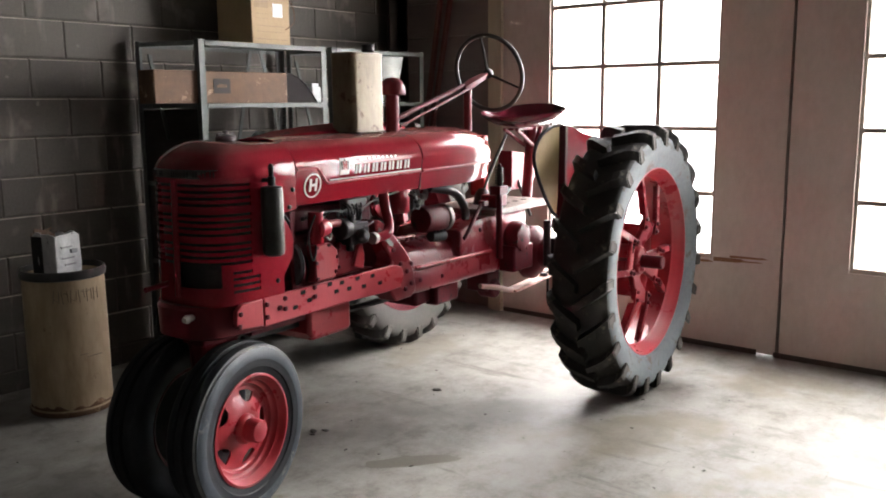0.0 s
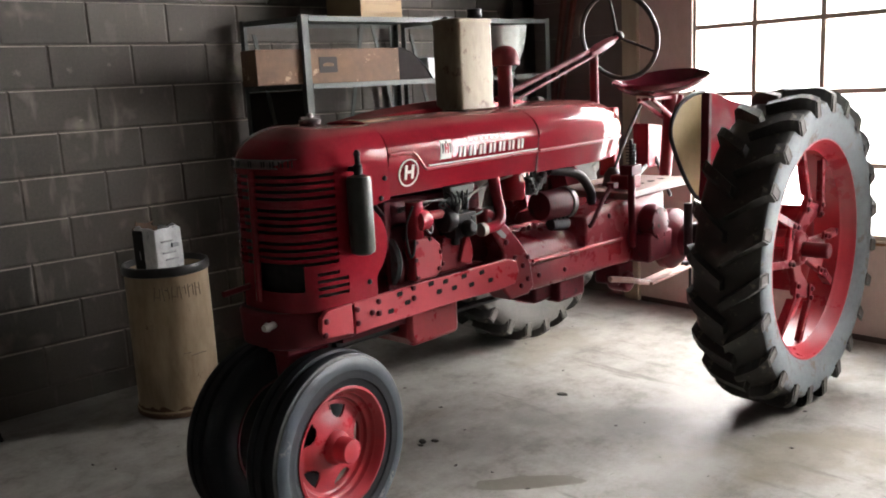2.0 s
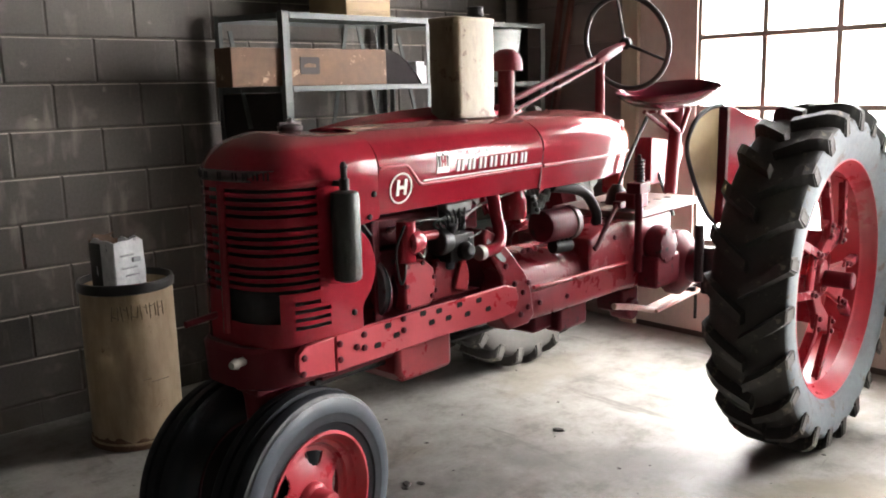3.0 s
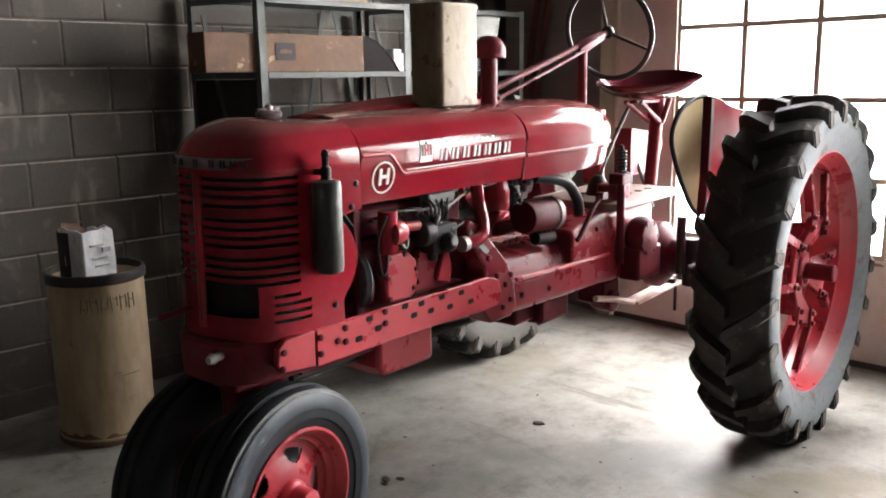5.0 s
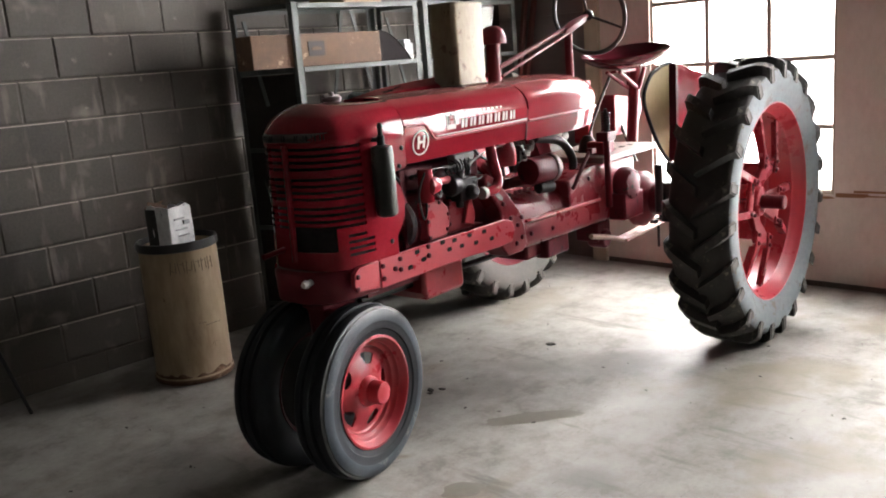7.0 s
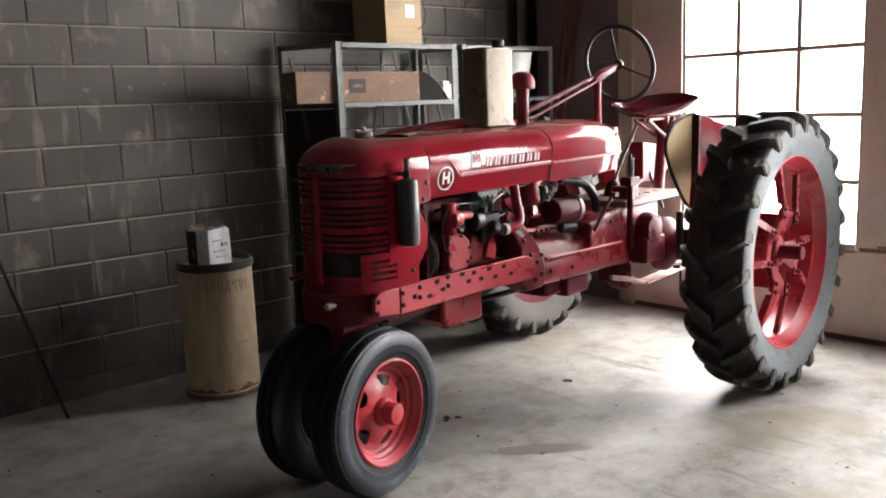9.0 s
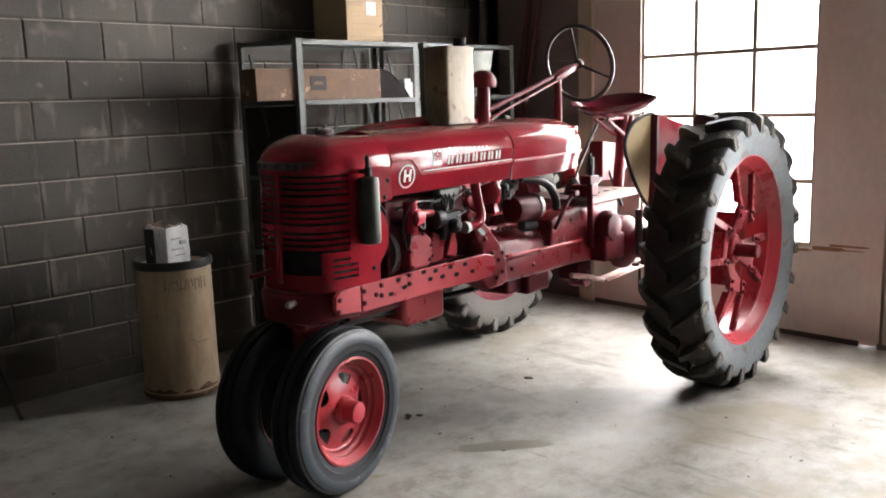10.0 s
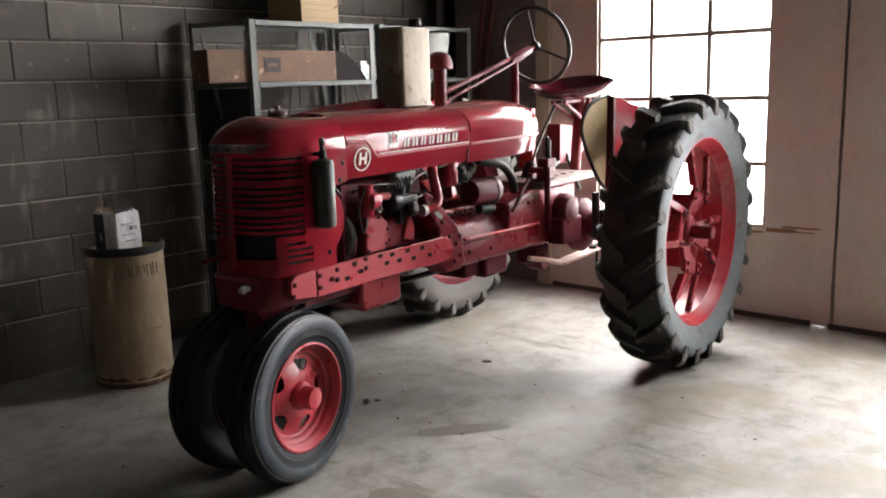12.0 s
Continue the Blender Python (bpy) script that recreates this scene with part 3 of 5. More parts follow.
            add_rings(bm, [[q + nrm * h + Vector((0, 0, s)) for q, s in ((p[0], -0.010), (p[1], -0.010), (p[1], 0.010), (p[0], 0.010))] for h in (0, 0.003)])
        part("strip_mark", bm, IRON, tractor)
    # filler cap on top
    bm = turned([(0.030, 0), (0.036, 0.004), (0.038, 0.014), (0.034, 0.020), (0.012, 0.024), (0.010, 0.036), (0.004, 0.04)], (2.09, 0, 1.379))
    rod(bm, (2.05, 0, 1.402), (2.13, 0, 1.402), 0.006, 8)
    part("radiator_cap", bm, CHROME, tractor, "tarnished radiator filler cap")


radiator_shell()


def hood_section(x, w, zb, zs, zt, n=18):
    tuck = 0.022
    pts = [(x, w - tuck, zb), (x, w - tuck * 0.45, zb + (zs - zb) * 0.5), (x, w, zs)]
    for k in range(1, n):
        a = math.pi * k / n
        c, s = math.cos(a), math.sin(a)
        pts.append((x, w * math.copysign(abs(c) ** 0.80, c), zs + (zt - zs) * abs(s) ** 0.95))
    return pts + [(x, -w, zs), (x, tuck * 0.45 - w, zb + (zs - zb) * 0.5), (x, tuck - w, zb)]


def hood_y(z):
    """Half width of the hood at height z."""
    if z < 1.262:
        return W - 0.022 * (1.262 - z) / 0.135
    s = ((z - 1.262) / 0.122) ** (1 / 0.95)
    return W * math.cos(math.asin(min(s, 1.0))) ** 0.80


def hood_decal(bm, x0, x1, z0, z1, proud=0.002):
    """A thin plate lying on the left side of the hood."""
    zs = [z0, (z0 + z1) / 2, z1]
    back = [[(x, hood_y(z) - 0.004, z) for x in (x0, x1)] for z in zs]
    face = [[(x, hood_y(z) + proud, z) for x in (x0, x1)] for z in zs]
    add_rings(bm, [[a[0], a[1], f[1], f[0]] for a, f in zip(back, face)])


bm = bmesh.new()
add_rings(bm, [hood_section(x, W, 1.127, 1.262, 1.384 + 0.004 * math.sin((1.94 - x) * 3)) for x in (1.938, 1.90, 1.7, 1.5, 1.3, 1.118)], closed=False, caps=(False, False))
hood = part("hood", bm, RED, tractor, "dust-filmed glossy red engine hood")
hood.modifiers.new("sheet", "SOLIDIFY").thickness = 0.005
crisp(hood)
# far half of the hood sprung a little at its hinge
bm = bmesh.new()
lifted = []
for x, up in ((1.930, -0.024), (1.75, 0.004), (1.55, 0.020), (1.35, 0.030), (1.122, 0.040)):
    lifted.append([(x, -0.012, 1.380), (x, -0.05, 1.386 + up * 0.75), (x, -0.095, 1.400 + up), (x, -0.150, 1.372 + up), (x, -0.195, 1.318 + up), (x, -0.217, 1.25 + up), (x, -0.217, 1.145)])
add_rings(bm, lifted, closed=False, caps=(False, False))
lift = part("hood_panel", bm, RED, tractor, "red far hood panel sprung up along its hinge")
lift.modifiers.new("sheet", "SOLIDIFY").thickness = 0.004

bm = bmesh.new()
tank = []
for x, k, dz in ((1.112, 1.0, 0.0), (1.0, 1.0, 0.0), (0.8, 1.0, 0.0), (0.66, 0.985, 0.003), (0.57, 0.95, 0.009), (0.50, 0.89, 0.020), (0.445, 0.80, 0.036), (0.40, 0.68, 0.058), (0.372, 0.52, 0.08), (0.352, 0.34, 0.10), (0.345, 0.16, 0.125)):
    tank.append(hood_section(x, 0.212 * k, 1.120 + dz * 0.75 if x < 0.7 else 1.120, 1.266 - dz * 0.3, 1.386 + 0.012 * min(1.0, (1.112 - x) / 0.3) - dz * 1.1))
add_rings(bm, tank, closed=True)
part("fuel_tank", bm, RED_TANK, tractor, "glossy red rounded fuel tank behind the hood")
bm = bmesh.new()
plate(bm, [(-0.192, 1.124), (0.192, 1.124), (0.200, 1.18), (0.2105, 1.262), (-0.2105, 1.262), (-0.200, 1.18)], "x", 1.109, 1.119)
part("hood_seam", bm, RED_DARK, tractor)

# pressed ridge along hood and tank, its highlight put into a brighter red
for s in (1, -1):
    bm = bmesh.new()
    tube(bm, [(1.935, s * (hood_y(1.268) + 0.001), 1.268), (1.85, s * (hood_y(1.268) + 0.001), 1.268), (1.82, s * (hood_y(1.264) + 0.001), 1.264), (1.785, s * (hood_y(1.232) + 0.001), 1.232), (1.755, s * (hood_y(1.205) + 0.001), 1.205), (1.70, s * (hood_y(1.203) + 0.001), 1.203), (1.4, s * (hood_y(1.206) + 0.001), 1.206), (1.12, s * (hood_y(1.208) + 0.001), 1.208)], 0.0055, 8)
    part("ridge", bm, RED_WHEEL, tractor, "pressed ridge, highlight put into its brighter red")
    bm = bmesh.new()
    tube(bm, [(1.11, s * 0.206, 1.208), (0.8, s * 0.206, 1.21), (0.66, s * 0.203, 1.212), (0.57, s * 0.196, 1.214), (0.50, s * 0.184, 1.216), (0.445, s * 0.166, 1.217)], 0.006, 8)
    part("ridge", bm, RED_WHEEL, tractor)
    bm = bmesh.new()
    tube(bm, [(1.745, s * 0.2060, 1.2135), (1.4, s * 0.2065, 1.2155), (1.125, s * 0.2070, 1.2175)], 0.0025, 6, 1)
    part("pinstripe", bm, WHITE, tractor, "thin white pinstripe")

# hood marks on the left side: ring, panel, plain bars
bm = bmesh.new()
ring_o, ring_i = arc(1.842, 1.199, 0.0475, 0, 360, 40)[:-1], arc(1.842, 1.199, 0.0425, 0, 360, 40)[:-1]
add_rings(bm, [[(x, hood_y(z) - 0.003, z) for x, z in ring_o], [(x, hood_y(z) + 0.0035, z) for x, z in ring_o], [(x, hood_y(z) + 0.0035, z) for x, z in ring_i], [(x, hood_y(z) - 0.003, z) for x, z in ring_i]], caps=(False, False))
part("emblem_ring", bm, WHITE, tractor, "white painted ring")
fc = bpy.data.curves.new("emblem_letter", "FONT")
fc.body, fc.size, fc.align_x, fc.align_y, fc.extrude, fc.offset = "H", 0.066, "CENTER", "CENTER", 0.001, 0.0022
fc.materials.append(WHITE)
letter = new("emblem_letter", fc)
letter.parent = tractor
letter.matrix_basis = Matrix(((-1, 0, 0, 1.842), (0, 0.17, 0.985, 0.2050), (0, 0.985, -0.17, 1.199), (0, 0, 0, 1)))
bm = bmesh.new()
hood_decal(bm, 1.686, 1.630, 1.230, 1.296, 0.0035)
panel = part("logo_panel", bm, WHITE, tractor, "small white panel with dark blocks")
for x0, x1, z0, z1, mt in ((1.681, 1.674, 1.250, 1.284, IRON), (1.669, 1.662, 1.250, 1.284, RED_LOGO), (1.654, 1.647, 1.250, 1.284, RED_LOGO), (1.642, 1.635, 1.250, 1.284, IRON), (1.662, 1.654, 1.262, 1.271, RED_LOGO), (1.661, 1.655, 1.284, 1.292, IRON)):
    bm = bmesh.new()
    hood_decal(bm, x0, x1, z0, z1, 0.0046)
    part("logo_block", bm, mt, panel)
for i in range(7):
    x = 1.590 - i * 0.0565
    bm = bmesh.new()
    w = 0.034
    for a, b, c, d in ((0.0, 0.011, 0, 0.037), (w - 0.011, w, 0, 0.037)):
        hood_decal(bm, x - a, x - b, 1.229 + c, 1.229 + d, 0.0035)
    part("name_bar", bm, WHITE, tractor, "white block of the painted hood mark")
for i in range(9):
    bm = bmesh.new()
    x = 1.560 - i * 0.030
    hood_decal(bm, x, x - 0.011, 1.284, 1.291, 0.002)
    part("name_dash", bm, WHITE, tractor, "small worn white dash")

# dark canister hung on the side of the shell
bm = turned([(0.024, 0), (0.037, 0.006), (0.040, 0.02), (0.040, 0.235), (0.037, 0.250), (0.016, 0.256)], (2.112, 0.252, 0.968))
can = part("side_canister", bm, HORN, tractor, "dark olive cylinder hung beside the grille")
bm = turned([(0.014, 0), (0.014, 0.03), (0.009, 0.035), (0.009, 0.06), (0.012, 0.065), (0.006, 0.078)], (2.112, 0.252, 1.224))
part("valve", bm, IRON, can)
bm = bmesh.new()
add_box(bm, 2.102, 2.122, 0.205, 0.25, 1.235, 1.25)
part("bracket", bm, IRON, can)
part("bracket", box(2.08, 2.11, 0.206, 0.23, 1.01, 1.03), IRON, can)
for x, z in ((1.965, 1.195), (2.06, 0.862), (1.985, 1.13)):
    part("bolt", turned([(0.009, 0), (0.009, 0.005), (0.005, 0.008)], (x, 0.211, z), (0, 1, 0), 8), IRON, tractor)

# side rails and front bolster
for s in (1, -1):
    bm = bmesh.new()
    y0, y1 = s * 0.196, s * 0.214
    plate(bm, [(2.135, 0.700), (2.135, 0.808), (1.34, 0.806), (1.29, 0.79), (1.275, 0.745), (1.30, 0.70), (1.40, 0.694), (1.63, 0.702)], "y", y0, y1)
    # Near rail's brighter red puts its light into the colour; far rail stays plain.
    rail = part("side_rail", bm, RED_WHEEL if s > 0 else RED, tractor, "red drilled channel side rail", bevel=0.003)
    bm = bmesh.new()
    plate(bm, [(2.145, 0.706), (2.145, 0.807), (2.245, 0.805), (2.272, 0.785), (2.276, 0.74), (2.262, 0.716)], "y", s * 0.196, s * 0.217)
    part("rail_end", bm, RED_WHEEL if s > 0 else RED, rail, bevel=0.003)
    for x, z in ((2.255, 0.772), (2.262, 0.728), (2.125, 0.782), (2.125, 0.735), (2.06, 0.757), (2.03, 0.788), (2.03, 0.748), (1.865, 0.800), (1.865, 0.764)):
        part("bolt", turned([(0.010, 0), (0.010, 0.007), (0.005, 0.010)], (x, s * 0.214, z), (0, s, 0), 6), RED_DARK, rail)
    for x, z in ((1.93, 0.792), (1.975, 0.742), (1.895, 0.755), (1.775, 0.797), (1.735, 0.760), (1.70, 0.790), (1.655, 0.757), (1.60, 0.790), (1.56, 0.750), (1.50, 0.785), (1.45, 0.745)):
        bm = bmesh.new()
        plate(bm, [(x + 0.011, z - 0.0085), (x - 0.011, z - 0.0085), (x - 0.015, z), (x - 0.011, z + 0.0085), (x + 0.011, z + 0.0085), (x + 0.015, z)], "y", s * 0.2135, s * 0.2152)
        part("slot", bm, VOID, rail)
bm = bmesh.new()
add_rings(bm, [[(x, y, z) for x, y in nose_outline(w, f, 16, 2.12)] for z, w, f in ((0.672, 0.15, 2.35), (0.684, 0.175, 2.375), (0.79, 0.18, 2.38), (0.802, 0.175, 2.37))])
bolster = part("front_bolster", bm, RED_DULL, tractor, "dull dark red cast front bolster")
bm = turned([(0.022, 0), (0.022, 0.012), (0.012, 0.014), (0.012, 0.05), (0.016, 0.052), (0.010, 0.07)], (2.345, 0.085, 0.768), (1, 0.25, 0))
part("grease_fitting", bm, STEEL, bolster, "bare steel stub with a knob")
bm = bmesh.new()
rod(bm, (2.34, -0.06, 0.872), (2.45, -0.05, 0.866), 0.010, 10)
part("crank_guide", bm, RED_DULL, bolster)

# engine
bm = bmesh.new()
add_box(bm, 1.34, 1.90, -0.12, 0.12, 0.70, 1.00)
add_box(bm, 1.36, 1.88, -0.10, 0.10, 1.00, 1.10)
engine = part("engine_block", bm, RED_DARK, tractor, "greasy red engine block, shaded in its colour", bevel=0.012)
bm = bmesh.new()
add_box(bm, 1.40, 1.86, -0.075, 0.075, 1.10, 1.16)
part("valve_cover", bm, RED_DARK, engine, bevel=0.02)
bm = bmesh.new()
plate(bm, [(1.80, 0.80), (1.80, 0.95), (1.77, 0.955), (1.70, 0.95), (1.665, 0.92), (1.655, 0.87), (1.665, 0.82), (1.69, 0.80)], "y", 0.11, 0.165)
cover = part("gear_cover", bm, RED_WHEEL, engine, "red bolted round cover", bevel=0.008)
for x, z in ((1.79, 0.942), (1.72, 0.945), (1.668, 0.89), (1.68, 0.83), (1.79, 0.815), (1.795, 0.88)):
    part("bolt", turned([(0.008, 0), (0.008, 0.006)], (x, 0.165, z), (0, 1, 0), 6), RED_DARK, cover)
bm = bmesh.new()
plate(bm, [(1.66, 0.80), (1.655, 0.88), (1.64, 0.94), (1.58, 0.945), (1.52, 0.90), (1.49, 0.82), (1.40, 0.80)], "y", 0.10, 0.15)
part("crankcase_side", bm, RED_CAST, engine, bevel=0.012)
bm = bmesh.new()
plate(bm, [(1.565, 0.83), (1.50, 0.81), (1.485, 0.86), (1.505, 0.925), (1.53, 0.92)], "y", 0.15, 0.166)
part("side_plate", bm, RED_WHEEL, engine, bevel=0.006)
bm = turned([(0.02, 0), (0.075, 0.004), (0.085, 0.015), (0.07, 0.02), (0.07, 0.03), (0.085, 0.035), (0.085, 0.045), (0.03, 0.05)], (1.80, 0.06, 0.86), (1, 0, 0), 28)
part("crank_pulley", bm, RED_DARK, engine, "dark red belt pulley")
bm = turned([(0.02, 0), (0.10, 0.004), (0.106, 0.012), (0.09, 0.016), (0.106, 0.020), (0.10, 0.028), (0.02, 0.03)], (1.862, 0.07, 0.885), (1, 0, 0), 28)
part("fan_belt", bm, RUBBER_GREY, engine, "ribbed grey rubber belt")
bm = turned([(0.03, 0), (0.042, 0.01), (0.042, 0.05), (0.03, 0.07), (0.016, 0.075)], (1.80, 0.17, 1.02), (-1, 0, 0), 18)
part("water_pump", bm, RED, engine, bevel=0.004)
bm = bmesh.new()
add_rings(bm, [[(1.79 + 0.035 * math.cos(a), 0.165 + 0.03 * math.sin(a), z) for a in (2 * math.pi * k / 12 for k in range(12))] for z in (0.96, 1.0, 1.05, 1.09)])
part("pump_body", bm, RED, engine)
bm = bmesh.new()
rod(bm, (1.77, 0.175, 1.035), (1.62, 0.165, 1.025), 0.016)
part("drive_shaft", bm, RED_WHEEL, engine)
bm = bmesh.new()
tube(bm, [(1.80, 0.17, 0.96), (1.815, 0.18, 0.92), (1.83, 0.175, 0.90), (1.84, 0.17, 1.0), (1.82, 0.19, 1.08)], 0.005, 6)
part("wire", bm, IRON, engine)
bm = bmesh.new()
tube(bm, [(1.78, 0.19, 1.02), (1.755, 0.2, 0.975), (1.735, 0.195, 0.985), (1.73, 0.185, 1.02)], 0.004, 6)
part("wire", bm, GREY_PAINT, engine)

# bolted front plate, fan blades behind the shell, spark leads
bm = bmesh.new()
plate(bm, [(1.905, 0.78), (1.905, 1.10), (1.875, 1.10), (1.875, 0.78)], "y", -0.12, 0.135)
part("front_plate", bm, RED_DARK, engine, bevel=0.004)
for k in range(4):
    bm = bmesh.new()
    m = Matrix.Translation((1.955, 0.0, 1.02)) @ Matrix.Rotation(radians(25 + 90 * k), 4, "X") @ Matrix.Rotation(radians(24), 4, "Z")
    add_box(bm, -0.003, 0.003, -0.035, 0.035, 0.03, 0.175, m)
    part("fan_blade", bm, IRON, engine)
for k in range(4):
    x = 1.80 - 0.11 * k
    bm = turned([(0.009, 0), (0.009, 0.018), (0.006, 0.02), (0.006, 0.04)], (x, 0.098, 1.055), (0, 1, 0.35), 8)
    part("spark_plug", bm, STEEL, engine)
    bm = bmesh.new()
    tube(bm, [(x, 0.135, 1.068), (x - 0.01, 0.165, 1.085), (1.60 + 0.02 * k, 0.17, 1.07), (1.585 + 0.012 * k, 0.165, 1.03)], 0.0038, 6, 5)
    part("spark_lead", bm, BLACK, engine)
for x, z in ((1.64, 0.925), (1.60, 0.935), (1.545, 0.918), (1.51, 0.868), (1.645, 0.84)):
    part("bolt", turned([(0.008, 0), (0.008, 0.007), (0.004, 0.009)], (x, 0.150, z), (0, 1, 0), 6), RED_DARK, engine)
bm = bmesh.new()
tube(bm, [(1.545, 0.165, 1.05), (1.47, 0.17, 1.085), (1.38, 0.15, 1.10), (1.22, 0.15, 1.12)], 0.004, 6, 5)
part("fuel_line", bm, STEEL, engine, "thin bare fuel line")
bm = bmesh.new()
add_box(bm, 1.10, 1.14, 0.10, 0.17, 1.03, 1.10)
for k in range(3):
    add_turned(bm, [(0.010, 0), (0.010, 0.012), (0.004, 0.016)], (1.11 + 0.012 * k, 0.17, 1.045 + 0.02 * k), (0, 1, 0), 8)
part("cut_out_box", bm, IRON, engine, "small black regulator box", bevel=0.003)

# magneto and carburettor cluster
bm = bmesh.new()
add_box(bm, 1.50, 1.62, 0.10, 0.20, 0.93, 1.02)
add_turned(bm, [(0.04, 0), (0.045, 0.01), (0.045, 0.05), (0.025, 0.06)], (1.60, 0.165, 1.0), (1, 0, 0), 14)
add_turned(bm, [(0.028, 0), (0.032, 0.03), (0.018, 0.05)], (1.56, 0.19, 0.96), (0, 1, 0.2), 12)
add_turned(bm, [(0.016, 0), (0.016, 0.06)], (1.58, 0.16, 0.90), (0, 0, 1), 10)
add_turned(bm, [(0.012, 0), (0.012, 0.05)], (1.545, 0.185, 1.03), (0, 0, 1), 10)
add_turned(bm, [(0.012, 0), (0.014, 0.045)], (1.60, 0.185, 1.02), (0.3, 0.4, 1), 10)
carb = part("carburettor", bm, IRON, engine, "oily black carburettor body with levers", bevel=0.004)
part("outlet", turned([(0.026, 0), (0.026, 0.022), (0.018, 0.024)], (1.495, 0.212, 0.945), (-1, 0.0, 0.05), 16), STEEL, carb, "bare metal pipe collar")
bm = bmesh.new()
for k in range(5):
    tube(bm, [(1.54 + 0.018 * k, 0.18, 1.03), (1.55 + 0.02 * k, 0.20, 1.06 + 0.006 * k), (1.50 + 0.03 * k, 0.16, 1.10)], 0.0035, 6, 4)
tube(bm, [(1.42, 0.16, 1.01), (1.46, 0.19, 1.01), (1.53, 0.2, 1.0)], 0.004, 6, 4)
part("linkage", bm, IRON, carb)
bm = bmesh.new()
tube(bm, [(1.355, 0.165, 1.135), (1.352, 0.175, 1.06), (1.362, 0.20, 0.995), (1.40, 0.218, 0.955), (1.47, 0.212, 0.945)], 0.023, 14)
part("intake_pipe", bm, RED, engine, "red bent intake pipe")
bm = bmesh.new()
plate(bm, [(1.60, 1.12), (1.46, 1.12), (1.475, 1.075), (1.51, 1.045), (1.575, 1.045), (1.59, 1.075)], "y", 0.12, 0.165)
sed = part("fuel_bowl_bracket", bm, GREY_PAINT, engine, "grey fuel bowl bracket", bevel=0.006)
part("bolt", turned([(0.014, 0), (0.014, 0.01)], (1.535, 0.165, 1.078), (0, 1, 0), 8), IRON, sed)
bm = bmesh.new()
rod(bm, (1.545, 0.155, 1.045), (1.54, 0.17, 0.99), 0.007, 8)
part("fuel_pipe", bm, STEEL, sed)
bm = turned([(0.03, 0), (0.052, 0.006), (0.056, 0.016), (0.056, 0.075), (0.050, 0.085), (0.045, 0.11)], (1.18, 0.115, 1.012))
part("oil_filter", bm, RED, engine, "red oil filter canister")
bm = bmesh.new()
for k in range(6):
    rod(bm, (1.06 - 0.02 * (k % 3), 0.10 + 0.02 * (k // 3), 1.03 + 0.01 * k), (1.07 - 0.025 * (k % 3), 0.11, 1.11), 0.006, 6)
for k in range(3):
    add_turned(bm, [(0.014, 0), (0.014, 0.05)], (1.04 - 0.03 * k, 0.12, 1.02 + 0.02 * k), (0, 0.3, 1), 8)
part("wiring_cluster", bm, GREY_PAINT, engine, "tangle of small fittings and wires")
bm = turned([(0.03, 0), (0.060, 0.006), (0.064, 0.02), (0.064, 0.17), (0.068, 0.172), (0.068, 0.20), (0.05, 0.215), (0.02, 0.22)], (1.03, 0.13, 0.965), (-1, 0, -0.03), 24)
part("generator", bm, RED_DARK, engine, "dark red generator cylinder")
bm = turned([(0.066, 0), (0.069, 0.003), (0.069, 0.03), (0.066, 0.033)], (0.86, 0.13, 0.96), (-1, 0, -0.03), 24)
part("generator_band", bm, CHROME, engine, "dull metal band")
bm = bmesh.new()
rod(bm, (0.96, 0.14, 0.878), (0.86, 0.15, 0.873), 0.026, 12)
for k in range(4):
    rod(bm, (0.95 - 0.03 * k, 0.15, 0.88), (0.95 - 0.03 * k, 0.16, 0.912), 0.006, 6)
part("starter_switch", bm, IRON, engine, "black starter switch")
bm = bmesh.new()
tube(bm, [(0.98, 0.15, 1.115), (0.80, 0.17, 1.08), (0.72, 0.18, 1.0), (0.70, 0.175, 0.94)], 0.021, 12)
part("hose", bm, IRON, engine, "black hose under the tank")
bm = bmesh.new()
tube(bm, [(0.60, 0.215, 1.01), (0.68, 0.22, 0.95), (0.76, 0.22, 0.865), (0.78, 0.215, 0.85)], 0.010, 8)
add_box(bm, 0.575, 0.615, 0.20, 0.235, 0.995, 1.02)
part("pedal_lever", bm, RED_DARK, tractor, "dark curved pedal lever")
bm = bmesh.new()
plate(bm, [(1.77, 0.545), (1.545, 0.545), (1.535, 0.565), (1.535, 0.77), (1.80, 0.77), (1.80, 0.58)], "y", -0.12, 0.12)
part("oil_pan", bm, RED_WHEEL, tractor, "red engine oil pan", bevel=0.018)
bm = bmesh.new()
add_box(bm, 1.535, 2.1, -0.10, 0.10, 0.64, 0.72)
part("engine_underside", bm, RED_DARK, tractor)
bm = bmesh.new()
rod(bm, (2.10, 0.05, 0.62), (0.9, 0.05, 0.60), 0.014, 8)
part("drag_link", bm, IRON, tractor)

# clutch housing with its swept front flange, torque tube and transmission
bm = bmesh.new()
flange = [(1.448, 0.965), (1.452, 1.0), (1.431, 1.018), (1.382, 0.994), (1.274, 0.893), (1.211, 0.824), (1.179, 0.753), (1.162, 0.66), (1.20, 0.634), (1.315, 0.632), (1.345, 0.668), (1.372, 0.70), (1.372, 0.80), (1.354, 0.812), (1.352, 0.835), (1.37, 0.867)]
plate(bm, flange, "y", 0.10, 0.200)
part("clutch_flange", bm, RED_CAST, tractor, "red swept clutch housing flange", bevel=0.008)
bm = bmesh.new()
plate(bm, [(1.432, 0.986), (1.330, 0.898), (1.342, 0.888), (1.362, 0.896), (1.440, 0.968)], "y", 0.200, 0.2025)
part("worn_patch", bm, GREY_PAINT, tractor, "grey patch worn through the red paint")
bm = bmesh.new()
